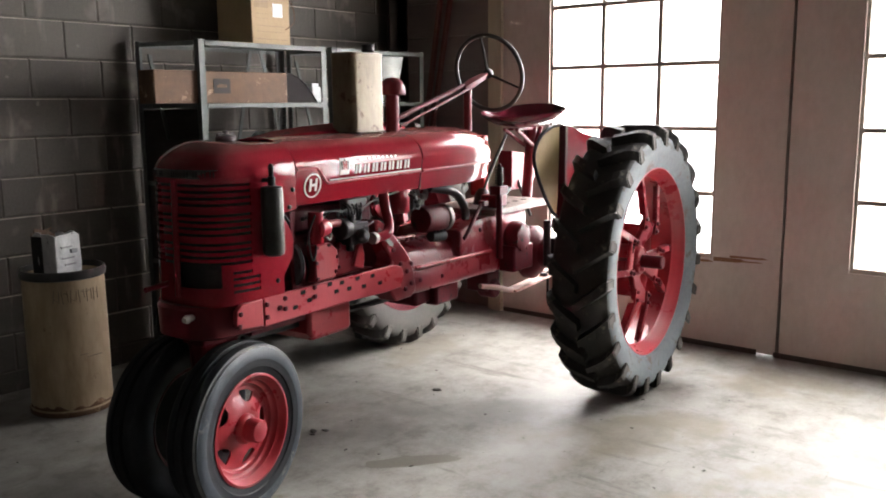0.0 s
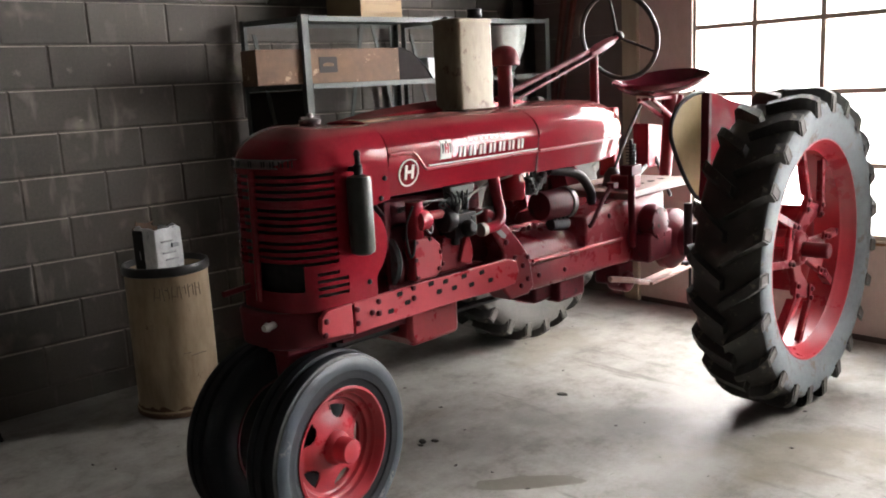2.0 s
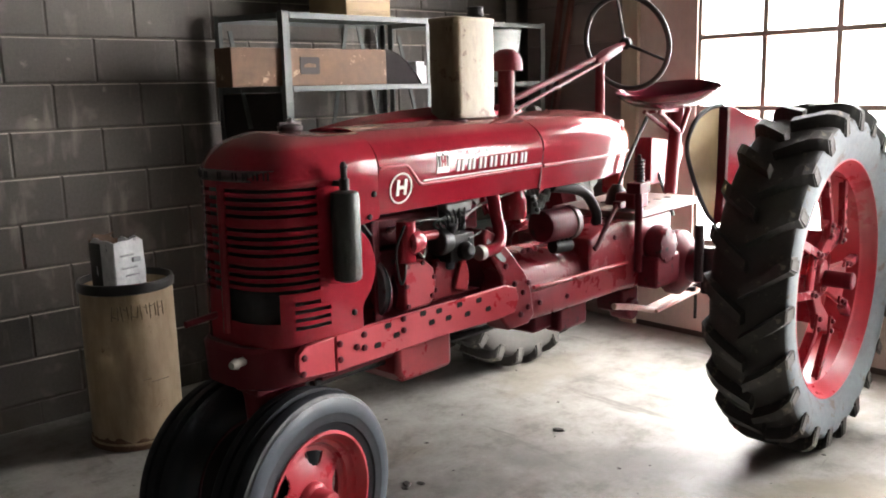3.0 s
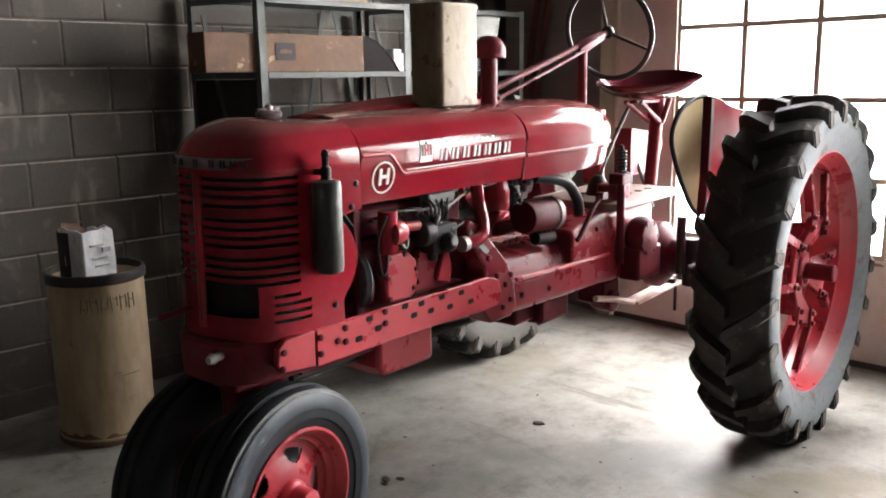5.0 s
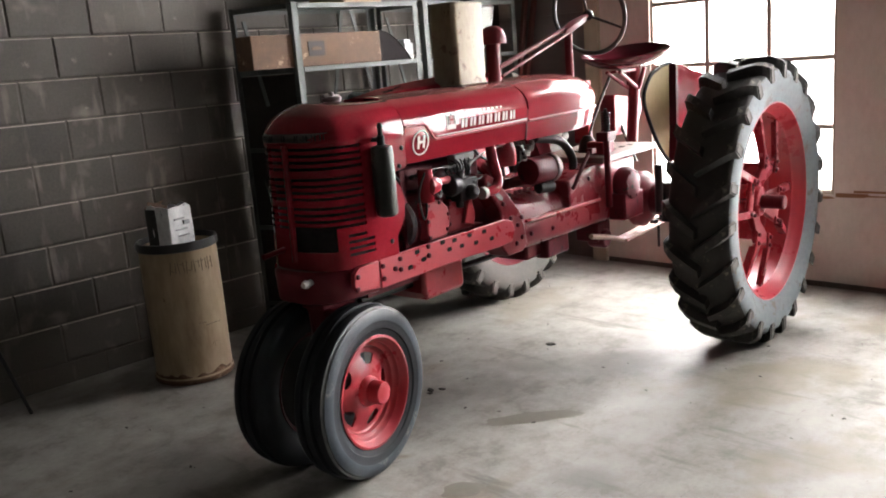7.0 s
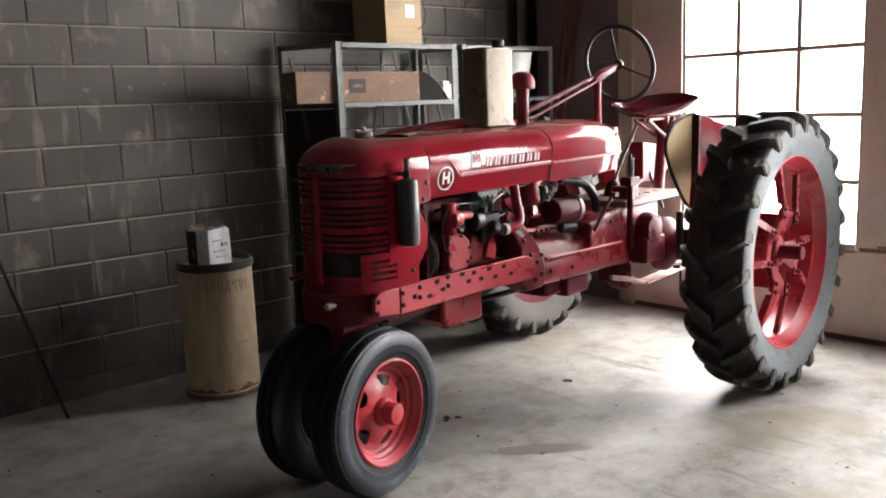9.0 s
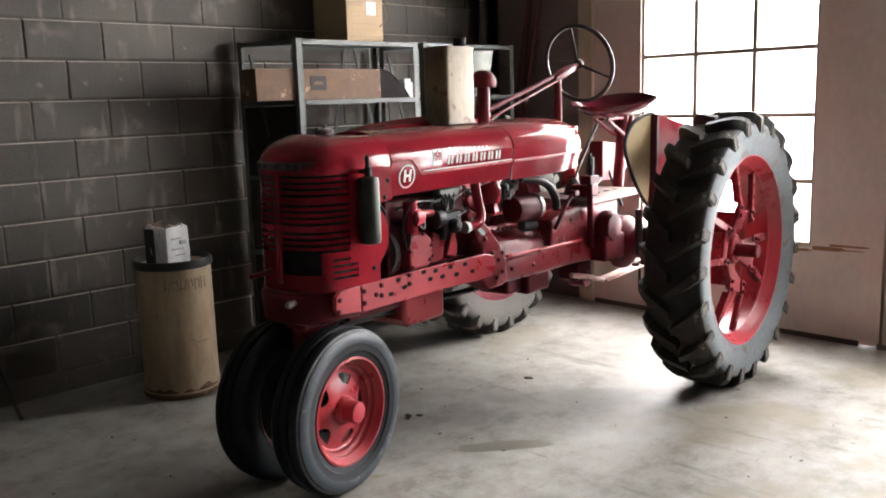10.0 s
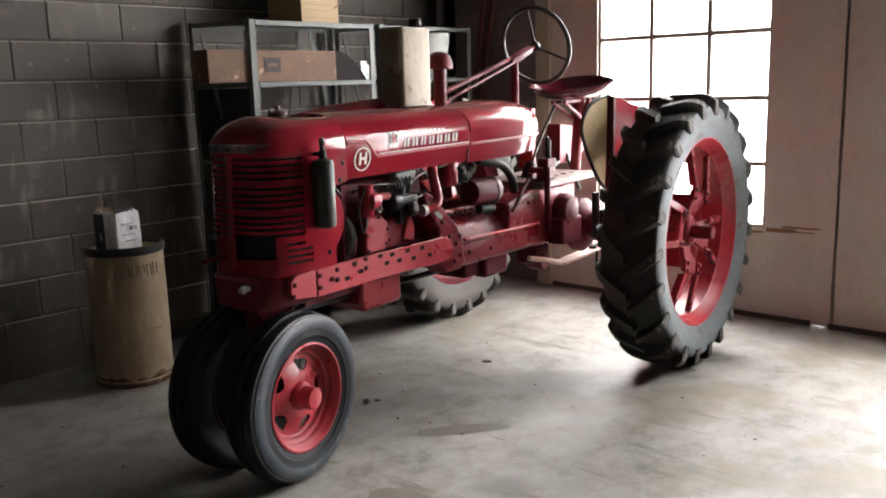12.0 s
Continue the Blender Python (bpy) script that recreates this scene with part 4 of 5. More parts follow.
plate(bm, flange, "y", -0.213, -0.12)
part("clutch_flange", bm, RED, tractor, bevel=0.008)
bm = bmesh.new()
sec = [(1.30, 0.19, 0.64, 0.872), (1.10, 0.20, 0.634, 0.874), (0.80, 0.20, 0.628, 0.868), (0.784, 0.20, 0.628, 0.885), (0.55, 0.20, 0.626, 0.925), (0.30, 0.20, 0.61, 0.93), (0.09, 0.19, 0.58, 0.93)]
rings = []
for x, w, a, b in sec:
    c = 0.03
    left = [(w - c + c * math.sin(radians(t)), a + c - c * math.cos(radians(t))) for t in (0, 30, 60, 90)]
    if x > 0.79:
        # flat flanged lower half, round tube above it
        left += [(w, 0.742), (w - 0.004, 0.752), (w - 0.03, 0.757)] + [((w - 0.03) * math.cos(radians(t)), 0.757 + (b - 0.757) * math.sin(radians(t))) for t in (15, 32, 50, 68, 90)]
    else:
        k = 0.025
        left += [(w, 0.742), (w, 0.752), (w, 0.80)] + [(w - k + k * math.cos(radians(t)), b - k + k * math.sin(radians(t))) for t in (0, 30, 60, 90)] + [(0.0, b)]
    rings.append([(x, y, z) for y, z in left] + [(x, -y, z) for y, z in left[-2::-1]])
add_rings(bm, rings)
trans = part("transmission", bm, RED_CAST, tractor, "red cast transmission and torque tube housing", bevel=0.01)
bm = bmesh.new()
tube(bm, [(1.17, 0.203, 0.765), (0.9, 0.203, 0.757), (0.5, 0.203, 0.748)], 0.008, 8, 1)
part("cast_rib", bm, RED_WHEEL, trans)
bm = bmesh.new()
plate(bm, [(0.47, 0.925), (0.46, 0.955), (-0.15, 0.962), (-0.17, 0.930)], "y", -0.21, 0.21)
platform = part("top_plate", bm, surface("dust_covered_steel", (0.10, 0.065, 0.055), (0.20, 0.15, 0.13), (0.35, 0.6), big=8, fine=40, fleck=(0.2, 0.04, 0.04), fleck_at=0.6), trans, "dusty pale top plate with lightening holes", bevel=0.004)
for k in range(5):
    for y in (0.10, -0.06):
        part("plate_hole", turned([(0.018, 0), (0.018, 0.0025)], (0.36 - 0.1 * k, y, 0.9595), (0, 0, 1), 14), VOID, platform)
for x, z in ((1.13, 0.70), (0.95, 0.69), (1.20, 0.79), (0.60, 0.87), (0.70, 0.88)):
    part("bolt", turned([(0.011, 0), (0.011, 0.008), (0.006, 0.011)], (x, 0.199, z), (0, 1, 0), 6), RED_DARK, trans)
bm = bmesh.new()
add_box(bm, 0.74, 0.94, 0.08, 0.16, 0.53, 0.63)
add_box(bm, 0.90, 1.06, -0.06, 0.12, 0.545, 0.64)
part("drain_housing", bm, RED_DARK, trans, bevel=0.015)
bm = bmesh.new()
add_box(bm, 0.36, 0.50, 0.05, 0.18, 0.52, 0.62)
rod(bm, (0.43, 0.10, 0.53), (0.43, 0.20, 0.53), 0.05, 14)
part("hitch_bracket", bm, RED_DARK, trans, bevel=0.01)

for x, z in ((1.395, 0.955), (1.335, 0.872), (1.285, 0.80), (1.235, 0.76), (1.25, 0.68), (1.205, 0.70)):
    part("bolt", turned([(0.011, 0), (0.011, 0.008), (0.006, 0.011)], (x, 0.200, z), (0, 1, 0), 6), RED_DARK, trans)
for x in (1.10, 1.06, 1.02):
    part("bolt", turned([(0.010, 0), (0.010, 0.012), (0.005, 0.018)], (x, 0.10, 0.870), (0, 0.2, 1), 6), RED_DARK, trans)

# rear axle housing, brake drums
for s in (1, -1):
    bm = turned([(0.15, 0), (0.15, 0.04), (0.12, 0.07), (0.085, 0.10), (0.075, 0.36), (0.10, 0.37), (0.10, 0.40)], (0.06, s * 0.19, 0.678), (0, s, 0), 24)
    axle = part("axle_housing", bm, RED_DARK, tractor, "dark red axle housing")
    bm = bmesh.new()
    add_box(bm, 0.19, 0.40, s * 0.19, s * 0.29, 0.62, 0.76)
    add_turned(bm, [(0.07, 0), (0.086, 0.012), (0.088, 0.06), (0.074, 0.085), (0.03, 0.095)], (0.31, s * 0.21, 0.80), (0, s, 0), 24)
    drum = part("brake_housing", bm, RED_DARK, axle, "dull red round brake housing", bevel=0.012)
    for a in range(0, 360, 60):
        part("bolt", turned([(0.009, 0), (0.009, 0.008)], (0.31 + 0.066 * math.cos(radians(a)), s * 0.292, 0.80 + 0.066 * math.sin(radians(a))), (0, s, 0), 6), RED_DARK, drum)
    bm = bmesh.new()
    rod(bm, (0.30, s * 0.43, 0.66), (0.30, s * 0.43, 0.90), 0.020, 12)
    rod(bm, (0.24, s * 0.45, 0.60), (0.24, s * 0.45, 0.80), 0.035, 12)
    part("brake_lever", bm, IRON, axle, "dark brake linkage post")

# upright rod with a spring, shift lever, pedal platform
bm = bmesh.new()
rod(bm, (0.445, 0.225, 0.70), (0.45, 0.225, 1.06), 0.017, 12)
add_box(bm, 0.405, 0.495, 0.19, 0.255, 1.04, 1.085)
post = part("clutch_post", bm, RED_DARK, tractor, "dark red upright clutch rod", bevel=0.004)
bm = bmesh.new()
add_box(bm, 0.30, 0.42, 0.09, 0.19, 0.962, 1.03)
part("lever_block", bm, RED_DULL, tractor, bevel=0.01)
bm = bmesh.new()
tube(bm, [(0.435 + 0.020 * math.cos(a), 0.215 + 0.020 * math.sin(a), 1.087 + 0.0022 * a) for a in [k * math.pi / 6 for k in range(0, 85)]], 0.0042, 6, 1)
part("coil_spring", bm, IRON, post, "dark coil spring")
rodbm = bmesh.new()
rod(rodbm, (0.435, 0.215, 1.085), (0.435, 0.215, 1.20), 0.009, 8)
part("spring_bolt", rodbm, IRON, post)
bm = bmesh.new()
tube(bm, [(0.25, 0.0, 0.96), (0.235, 0.0, 1.03), (0.20, 0.0, 1.09), (0.10, 0.0, 1.21), (-0.015, 0.0, 1.335)], 0.009, 8)
lever = part("gear_lever", bm, IRON, tractor, "dark bent gear lever")
part("lever_boot", turned([(0.055, 0), (0.05, 0.02), (0.042, 0.06), (0.02, 0.09)], (0.25, 0, 0.955)), IRON, lever)
bm = bmesh.new()
add_box(bm, 0.19, 0.235, -0.09, 0.0, 1.0, 1.335)
part("battery_panel", bm, RED_WHEEL, tractor, "bright red upright plate behind the tank", bevel=0.006)

# steering
bm = bmesh.new()
rod(bm, (1.10, -0.02, 1.415), (0.20, 0.0, 1.668), 0.012, 10)
rod(bm, (1.02, 0.015, 1.405), (0.36, 0.012, 1.60), 0.007, 8)
part("steering_shaft", bm, RED_DULL, tractor, "red steering shaft and throttle rod")
bm = bmesh.new()
rod(bm, (0.400, 0, 1.30), (0.402, 0, 1.60), 0.021, 14)
part("steering_support", bm, RED_DULL, tractor, "red upright steering support")
bm = bmesh.new()
add_rings(bm, [[(0.44 - 0.2 * t, w, 1.592 + 0.06 * t + h) for w, h in ((-0.022 * k, -0.018 * k), (0.022 * k, -0.018 * k), (0.026 * k, 0.012 * k), (0.0, 0.03 * k), (-0.026 * k, 0.012 * k))] for t, k in ((0, 0.6), (0.25, 1.1), (0.6, 1.0), (1.0, 0.8))])
part("steering_bearing", bm, RED_DULL, tractor, bevel=0.004)
ax = Vector((-0.963, 0, 0.27)).normalized()
hub = Vector((0.185, 0, 1.672))
d, a1, a2 = frame_axes(ax)
bm = bmesh.new()
pts = [hub + (a1 * math.cos(t) + a2 * math.sin(t)) * 0.208 for t in (2 * math.pi * k / 48 for k in range(48))]
rings = []
for i, p in enumerate(pts):
    out = (p - hub).normalized()
    rings.append([p + (out * math.cos(t) + d * math.sin(t)) * 0.0125 for t in (2 * math.pi * k / 10 for k in range(10))])
add_rings(bm, rings + [rings[0]], caps=(False, False))
bmesh.ops.remove_doubles(bm, verts=bm.verts, dist=1e-5)
wheel = part("steering_wheel", bm, BLACK, tractor, "thin black four-spoke steering wheel")
for t in (25, 145, 265):
    bm = bmesh.new()
    rod(bm, hub - d * 0.01, hub + (a1 * math.cos(radians(t)) + a2 * math.sin(radians(t))) * 0.204, 0.008, 8, 0.006)
    part("spoke", bm, IRON, wheel)
part("wheel_hub", turned([(0.02, 0), (0.028, 0.008), (0.026, 0.03), (0.012, 0.04)], hub - d * 0.02, d, 16), IRON, wheel)

# pan seat on its sprung bracket
bm = bmesh.new()
rings = []
for r, h in ((0.01, -0.062), (0.35, -0.058), (0.65, -0.045), (0.85, -0.022), (0.96, 0.0), (1.0, 0.008), (1.0, 0.0), (0.95, -0.014), (0.83, -0.036), (0.63, -0.059), (0.33, -0.072), (0.01, -0.076)):
    ring = []
    for k in range(40):
        t = 2 * math.pi * k / 40
        c, s = math.cos(t), math.sin(t)
        lift = 0.055 * max(0.0, -c) ** 1.5 * r ** 2 - 0.02 * max(0.0, c) * r ** 2 + 0.01 * r * r * s * s
        ring.append((-0.20 + 0.215 * r * c, 0.265 * r * s * (1 - 0.10 * max(c, 0)), 1.445 + h + lift))
    rings.append(ring)
add_rings(bm, rings)
seat = part("seat_pan", bm, RED_SEAT, tractor, "glossy dark red pressed steel pan seat")
bm = bmesh.new()
add_box(bm, -0.34, -0.06, -0.02, 0.02, 1.352, 1.368)
for s in (-1, 1):
    rod(bm, (-0.06, s * 0.04, 1.36), (-0.28, s * 0.03, 1.26), 0.011, 8)
    rod(bm, (-0.34, s * 0.05, 1.37), (-0.30, s * 0.03, 1.25), 0.014, 8)
bracket = part("seat_bracket", bm, RED_DULL, tractor, "red seat spring bracket", bevel=0.003)
bm = bmesh.new()
rod(bm, (-0.32, 0, 1.37), (-0.26, 0, 0.95), 0.032, 12)
part("seat_post", bm, RED_DULL, tractor)

# fenders: drop-shaped shields inside the rear tyres
def fender(s):
    out = [(0.42, 0.935), (0.50, 0.98), (0.60, 1.09), (0.668, 1.19), (0.69, 1.25), (0.675, 1.30), (0.61, 1.36), (0.50, 1.395), (0.40, 1.402), (0.28, 1.39), (0.15, 1.355), (0.0, 1.33), (0.05, 1.10), (0.25, 0.94)]
    bm = bmesh.new()
    plate(bm, out, "y", s * 0.548, s * 0.556)
    ob = part("fender", bm, RED, tractor, "red drop-shaped fender with a faded front half", bevel=0.003)
    bm = bmesh.new()
    plate(bm, [(0.44, 0.95), (0.50, 0.985), (0.60, 1.095), (0.66, 1.19), (0.68, 1.25), (0.665, 1.295), (0.605, 1.352), (0.50, 1.386), (0.43, 1.392)], "y", s * 0.556, s * 0.5585)
    part("faded_paint", bm, YELLOWED, ob, "sun-yellowed fender paint")
    bm = bmesh.new()
    add_rings(bm, [[(x + dx, s * y, z) for dx, y in ((-0.03, 0.556), (-0.012, 0.585), (0.012, 0.585), (0.03, 0.556))] for x, z in ((0.40, 1.398), (0.405, 1.1), (0.425, 0.94))])
    part("stiffening_rib", bm, RED_DARK, ob)
    bm = bmesh.new()
    tube(bm, [(x, s * 0.556, z) for x, z in out[:9]], 0.009, 8, 3)
    part("rolled_edge", bm, IRON, ob)
    return ob


fender(1)
fender(-1)
bm = bmesh.new()
plate(bm, [(-0.43, 0.965), (-0.43, 1.215), (-0.78, 1.17), (-0.80, 1.10), (-0.74, 1.02), (-0.62, 0.965)], "y", -0.30, -0.20)
part("tool_box", bm, RED_DULL, tractor, "faded red tool box plate behind the seat", bevel=0.006)
bm = bmesh.new()
rod(bm, (-0.45, -0.22, 0.98), (-0.10, -0.10, 0.94), 0.012, 8)
rod(bm, (-0.52, -0.22, 1.05), (-0.50, -0.10, 0.80), 0.010, 8)
part("tool_box_stay", bm, IRON, tractor)

# drawbar
bm = bmesh.new()
tube(bm, [(0.60, 0.20, 0.575), (0.42, 0.20, 0.535), (0.27, 0.20, 0.492), (0.18, 0.20, 0.488), (-0.22, 0.20, 0.505)], 0.014, 8)
plate(bm, [(0.27, 0.482), (-0.25, 0.50), (-0.25, 0.512), (0.27, 0.496)], "y", 0.15, 0.23)
add_box(bm, -0.30, -0.22, -0.25, 0.25, 0.492, 0.515)
drawbar = part("drawbar", bm, surface("rusty_pale_steel", (0.25, 0.12, 0.10), (0.42, 0.27, 0.22), (0.4, 0.6), big=8, fine=40), tractor, "worn swinging drawbar", bevel=0.003)
bm = turned([(0.03, 0), (0.03, 0.01), (0.014, 0.012), (0.014, 0.035), (0.024, 0.037), (0.024, 0.05)], (-0.20, 0.20, 0.512))
part("drawbar_pin", bm, IRON, drawbar)
part("drawbar_bolt", turned([(0.022, 0), (0.022, 0.02)], (-0.11, 0.20, 0.508)), IRON, drawbar)
bm = bmesh.new()
rod(bm, (-0.16, 0.20, 0.36), (-0.16, 0.20, 0.50), 0.008, 8)
part("pin_rod", bm, IRON, drawbar)

# exhaust covered by an upturned tin, and the air stack
bm = turned([(0.028, 0), (0.028, 0.05)], (1.36, 0.0, 1.39))
part("exhaust_stub", bm, IRON, tractor, "dark exhaust stub")
bm = bmesh.new()
CX0, CX1, CY = 1.205, 1.42, 0.072
def tin_ring(z, k):
    pts = []
    for cx, cy, a0 in ((CX1, CY, 0), (CX0, CY, 90), (CX0, -CY, 180), (CX1, -CY, 270)):
        sx, sy, rr = (-1 if cx == CX1 else 1), (-1 if cy > 0 else 1), 0.022
        for j in range(5):
            t = radians(a0 + 22.5 * j)
            pts.append((cx + sx * (rr + k) + rr * math.cos(t), cy + sy * (rr + k) + rr * math.sin(t), z))
    return pts
add_rings(bm, [tin_ring(1.385, 0.012), tin_ring(1.39, 0.0), tin_ring(1.402, 0.0), tin_ring(1.406, 0.003), tin_ring(1.55, 0.002), tin_ring(1.712, 0.003), tin_ring(1.716, 0.0), tin_ring(1.730, 0.0), tin_ring(1.734, 0.012)])
tin = tagged(finish("upturned_tin", bm, TIN), "tan rust-specked rectangular tin upturned over the exhaust stub", "tin can")
tin.matrix_basis = TRACTOR
bm = turned([(0.024, 0), (0.030, 0.012), (0.026, 0.024), (0.030, 0.036), (0.018, 0.04)], (1.27, 0.03, 1.733))
part("tin_neck", bm, IRON, tin, "dark screw neck")
bm = turned([(0.012, 0), (0.03, 0.02), (0.034, 0.036)], (1.41, 0.06, 1.350), (0, 0, 1))
part("tin_spout", bm, IRON, tin, "dark spout under the tin")

bm = turned([(0.031, 0), (0.031, 0.188), (0.05, 0.190), (0.058, 0.176), (0.063, 0.178), (0.064, 0.198), (0.060, 0.218), (0.048, 0.240), (0.028, 0.254), (0.004, 0.258)], (1.06, 0.0, 1.375))
part("air_intake_pipe", bm, RED_DULL, tractor, "red air intake stack with a mushroom cap")

# front pedestal, axle and wheels, turned a little to the left
FRONT = (2.245, 0.0)
STEER = 8.1
PED = 2.19
bm = bmesh.new()
add_rings(bm, [[(PED + px * k, py * k, z) for px, py in ((0.11, -0.05), (0.14, 0.0), (0.11, 0.05), (-0.08, 0.06), (-0.08, -0.06))] for z, k in ((0.685, 1.0), (0.66, 0.95), (0.62, 0.85), (0.52, 0.8), (0.42, 0.75), (0.34, 0.9), (0.28, 0.9))])
ped = part("front_pedestal", bm, RED_DULL, tractor, "dark red front steering pedestal", bevel=0.01)
bm = bmesh.new()
add_box(bm, PED - 0.02, PED + 0.13, -0.03, 0.085, 0.645, 0.676)
part("pedestal_cap", bm, RED_DULL, ped, bevel=0.006)


def front_wheel(s):
    e = new("front_wheel")
    e.parent = tractor
    e.matrix_basis = Matrix.Translation((FRONT[0], 0, 0.3235)) @ Matrix.Rotation(radians(STEER), 4, "Z") @ Matrix.Translation((0, 0.149 if s > 0 else -0.136, 0)) @ (Matrix.Identity(4) if s > 0 else Matrix.Rotation(math.pi, 4, "Z"))
    prof = [(0.205, 0.055), (0.222, 0.062), (0.234, 0.066), (0.237, 0.071), (0.250, 0.0725), (0.262, 0.0735), (0.266, 0.075), (0.290, 0.072), (0.300, 0.067), (0.302, 0.062), (0.309, 0.058), (0.313, 0.048), (0.313, 0.030), (0.303, 0.026), (0.303, 0.016), (0.318, 0.013), (0.318, -0.013), (0.303, -0.016), (0.303, -0.026), (0.313, -0.030), (0.313, -0.048), (0.309, -0.058), (0.300, -0.067), (0.290, -0.072), (0.265, -0.074), (0.240, -0.070), (0.222, -0.062), (0.205, -0.055)]
    bm = turned(prof, (0, 0, 0), (0, 1, 0), 64, caps=(False, False))
    for f in bm.faces:
        c = f.calc_center_median()
        r, y = math.hypot(c.x, c.z), abs(c.y)
        f.material_index = 2 if 0.296 < r < 0.3055 and y > 0.055 else 1 if r < 0.301 and r > 0.262 and y > 0.06 else 0
    for v in bm.verts:
        r = math.hypot(v.co.x, v.co.z)
        k = (0.202 + (r - 0.205) * 1.119) / r
        v.co.x, v.co.z = v.co.x * k, v.co.z * k
    # Far tyre and rim use darker copies, their shade put into the colour.
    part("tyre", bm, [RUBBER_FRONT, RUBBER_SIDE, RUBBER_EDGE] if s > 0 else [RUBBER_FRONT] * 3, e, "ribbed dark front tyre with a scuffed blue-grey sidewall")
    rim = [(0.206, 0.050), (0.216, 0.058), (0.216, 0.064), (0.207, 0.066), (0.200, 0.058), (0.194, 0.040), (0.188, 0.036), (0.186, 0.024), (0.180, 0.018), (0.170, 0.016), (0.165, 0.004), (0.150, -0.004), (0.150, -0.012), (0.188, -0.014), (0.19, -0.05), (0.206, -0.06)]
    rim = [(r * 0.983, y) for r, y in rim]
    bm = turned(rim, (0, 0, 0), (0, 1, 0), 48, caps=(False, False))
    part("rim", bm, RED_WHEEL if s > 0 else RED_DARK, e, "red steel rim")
    # dished centre with five openings
    bm = bmesh.new()
    n = 150
    radii = [(0.045, 0.022), (0.06, 0.024), (0.085, 0.020), (0.100, 0.0145), (0.106, 0.012), (0.112, 0.010), (0.118, 0.008), (0.124, 0.005), (0.130, 0.003), (0.136, 0.002), (0.142, 0.001), (0.155, 0.0)]
    vr = [[bm.verts.new((r * math.cos(2 * math.pi * k / n), y, r * math.sin(2 * math.pi * k / n))) for k in range(n)] for r, y in radii]
    for j in range(len(vr) - 1):
        for k in range(n):
            turn = ((k + 0.5) % 30 - 15) / 30 * 2 * math.pi / 5
            rad = (radii[j][0] + radii[j + 1][0]) / 2
            hole = abs(turn / (0.20 + 3.2 * (rad - 0.100))) ** 3 + abs((rad - 0.124) / 0.024) ** 3 < 1
            if not hole:
                bm.faces.new((vr[j][k], vr[j][(k + 1) % n], vr[j + 1][(k + 1) % n], vr[j + 1][k]))
    disc = part("wheel_disc", bm, RED_WHEEL, e, "red dished wheel centre with openings")
    mod = disc.modifiers.new("sheet", "SOLIDIFY")
    mod.thickness = 0.006
    crisp(disc)
    bm = turned([(0.058, 0.018), (0.056, 0.036), (0.050, 0.044), (0.045, 0.048), (0.043, 0.088), (0.039, 0.097), (0.020, 0.102), (0.002, 0.103)], (0, 0, 0), (0, 1, 0), 28)
    part("hub_cap", bm, RED_WHEEL, e)
    # Dark plate added for shade inside the wheel, larger on the far one.
    bm = turned([(0.04, -0.055), (0.085, -0.052), (0.10, -0.040), (0.10, -0.030), (0.04, -0.03)] if s > 0 else [(0.04, -0.055), (0.15, -0.050), (0.188, -0.030), (0.188, -0.022), (0.04, -0.04)], (0, 0, 0), (0, 1, 0), 32)
    part("back_plate", bm, IRON, e, "dark inner plate added for shade inside the wheel")
    return e


front_wheel(1)
front_wheel(-1)
bm = bmesh.new()
for s in (-1, 1):
    rod(bm, (FRONT[0], 0, 0.32), (FRONT[0] + s * -0.014, s * 0.10, 0.322), 0.035, 12)
part("front_axle", bm, RED_DARK, ped)


# rear wheels with chevron lugs
REAR_R, REAR_Z = 0.7025, 0.6985


def lug_mesh():
    """One slanted tread bar from the shoulder to the middle of the tyre; wheel axis along y."""
    bm = bmesh.new()
    rings = []
    for k in range(7):
        t = k / 6
        y = 0.152 - t * 0.158
        ang = -0.06 + 0.175 * t ** 0.9
        base = 0.628 + 0.022 * min(1, t * 3) - (0.02 if k == 0 else 0)
        top = REAR_R - 0.002 - 0.030 * (max(0.0, y - 0.09) / 0.062) ** 2
        ring = []
        for da, rad in ((-0.052, base), (-0.038, top), (0.036, top), (0.052, base)):
            aa = ang + da * (1 - 0.25 * t)
            ring.append((rad * math.sin(aa), y, rad * math.cos(aa)))
        rings.append(ring)
    add_rings(bm, rings)
    # shoulder block running down the sidewall
    rings = []
    for y, top, base, kk in ((0.148, 0.672, 0.60, 1.0), (0.156, 0.660, 0.595, 0.9), (0.154, 0.622, 0.59, 0.7)):
        ring = []
        for da, rad in ((-0.040 * kk, base), (-0.030 * kk, top), (0.030 * kk, top), (0.040 * kk, base)):
            aa = -0.06 + da
            ring.append((rad * math.sin(aa), y, rad * math.cos(aa)))
        rings.append(ring)
    add_rings(bm, rings)
    bmesh.ops.recalc_face_normals(bm, faces=bm.faces)
    me = bpy.data.meshes.new("lug")
    bm.to_mesh(me)
    bm.free()
    me.materials.append(RUBBER)
    me.materials.append(RUBBER_DUSTY)
    for f in me.polygons:
        if f.center.y > 0.1515 and abs(f.normal.y) > 0.35:
            f.material_index = 1
    return me


LUG = lug_mesh()


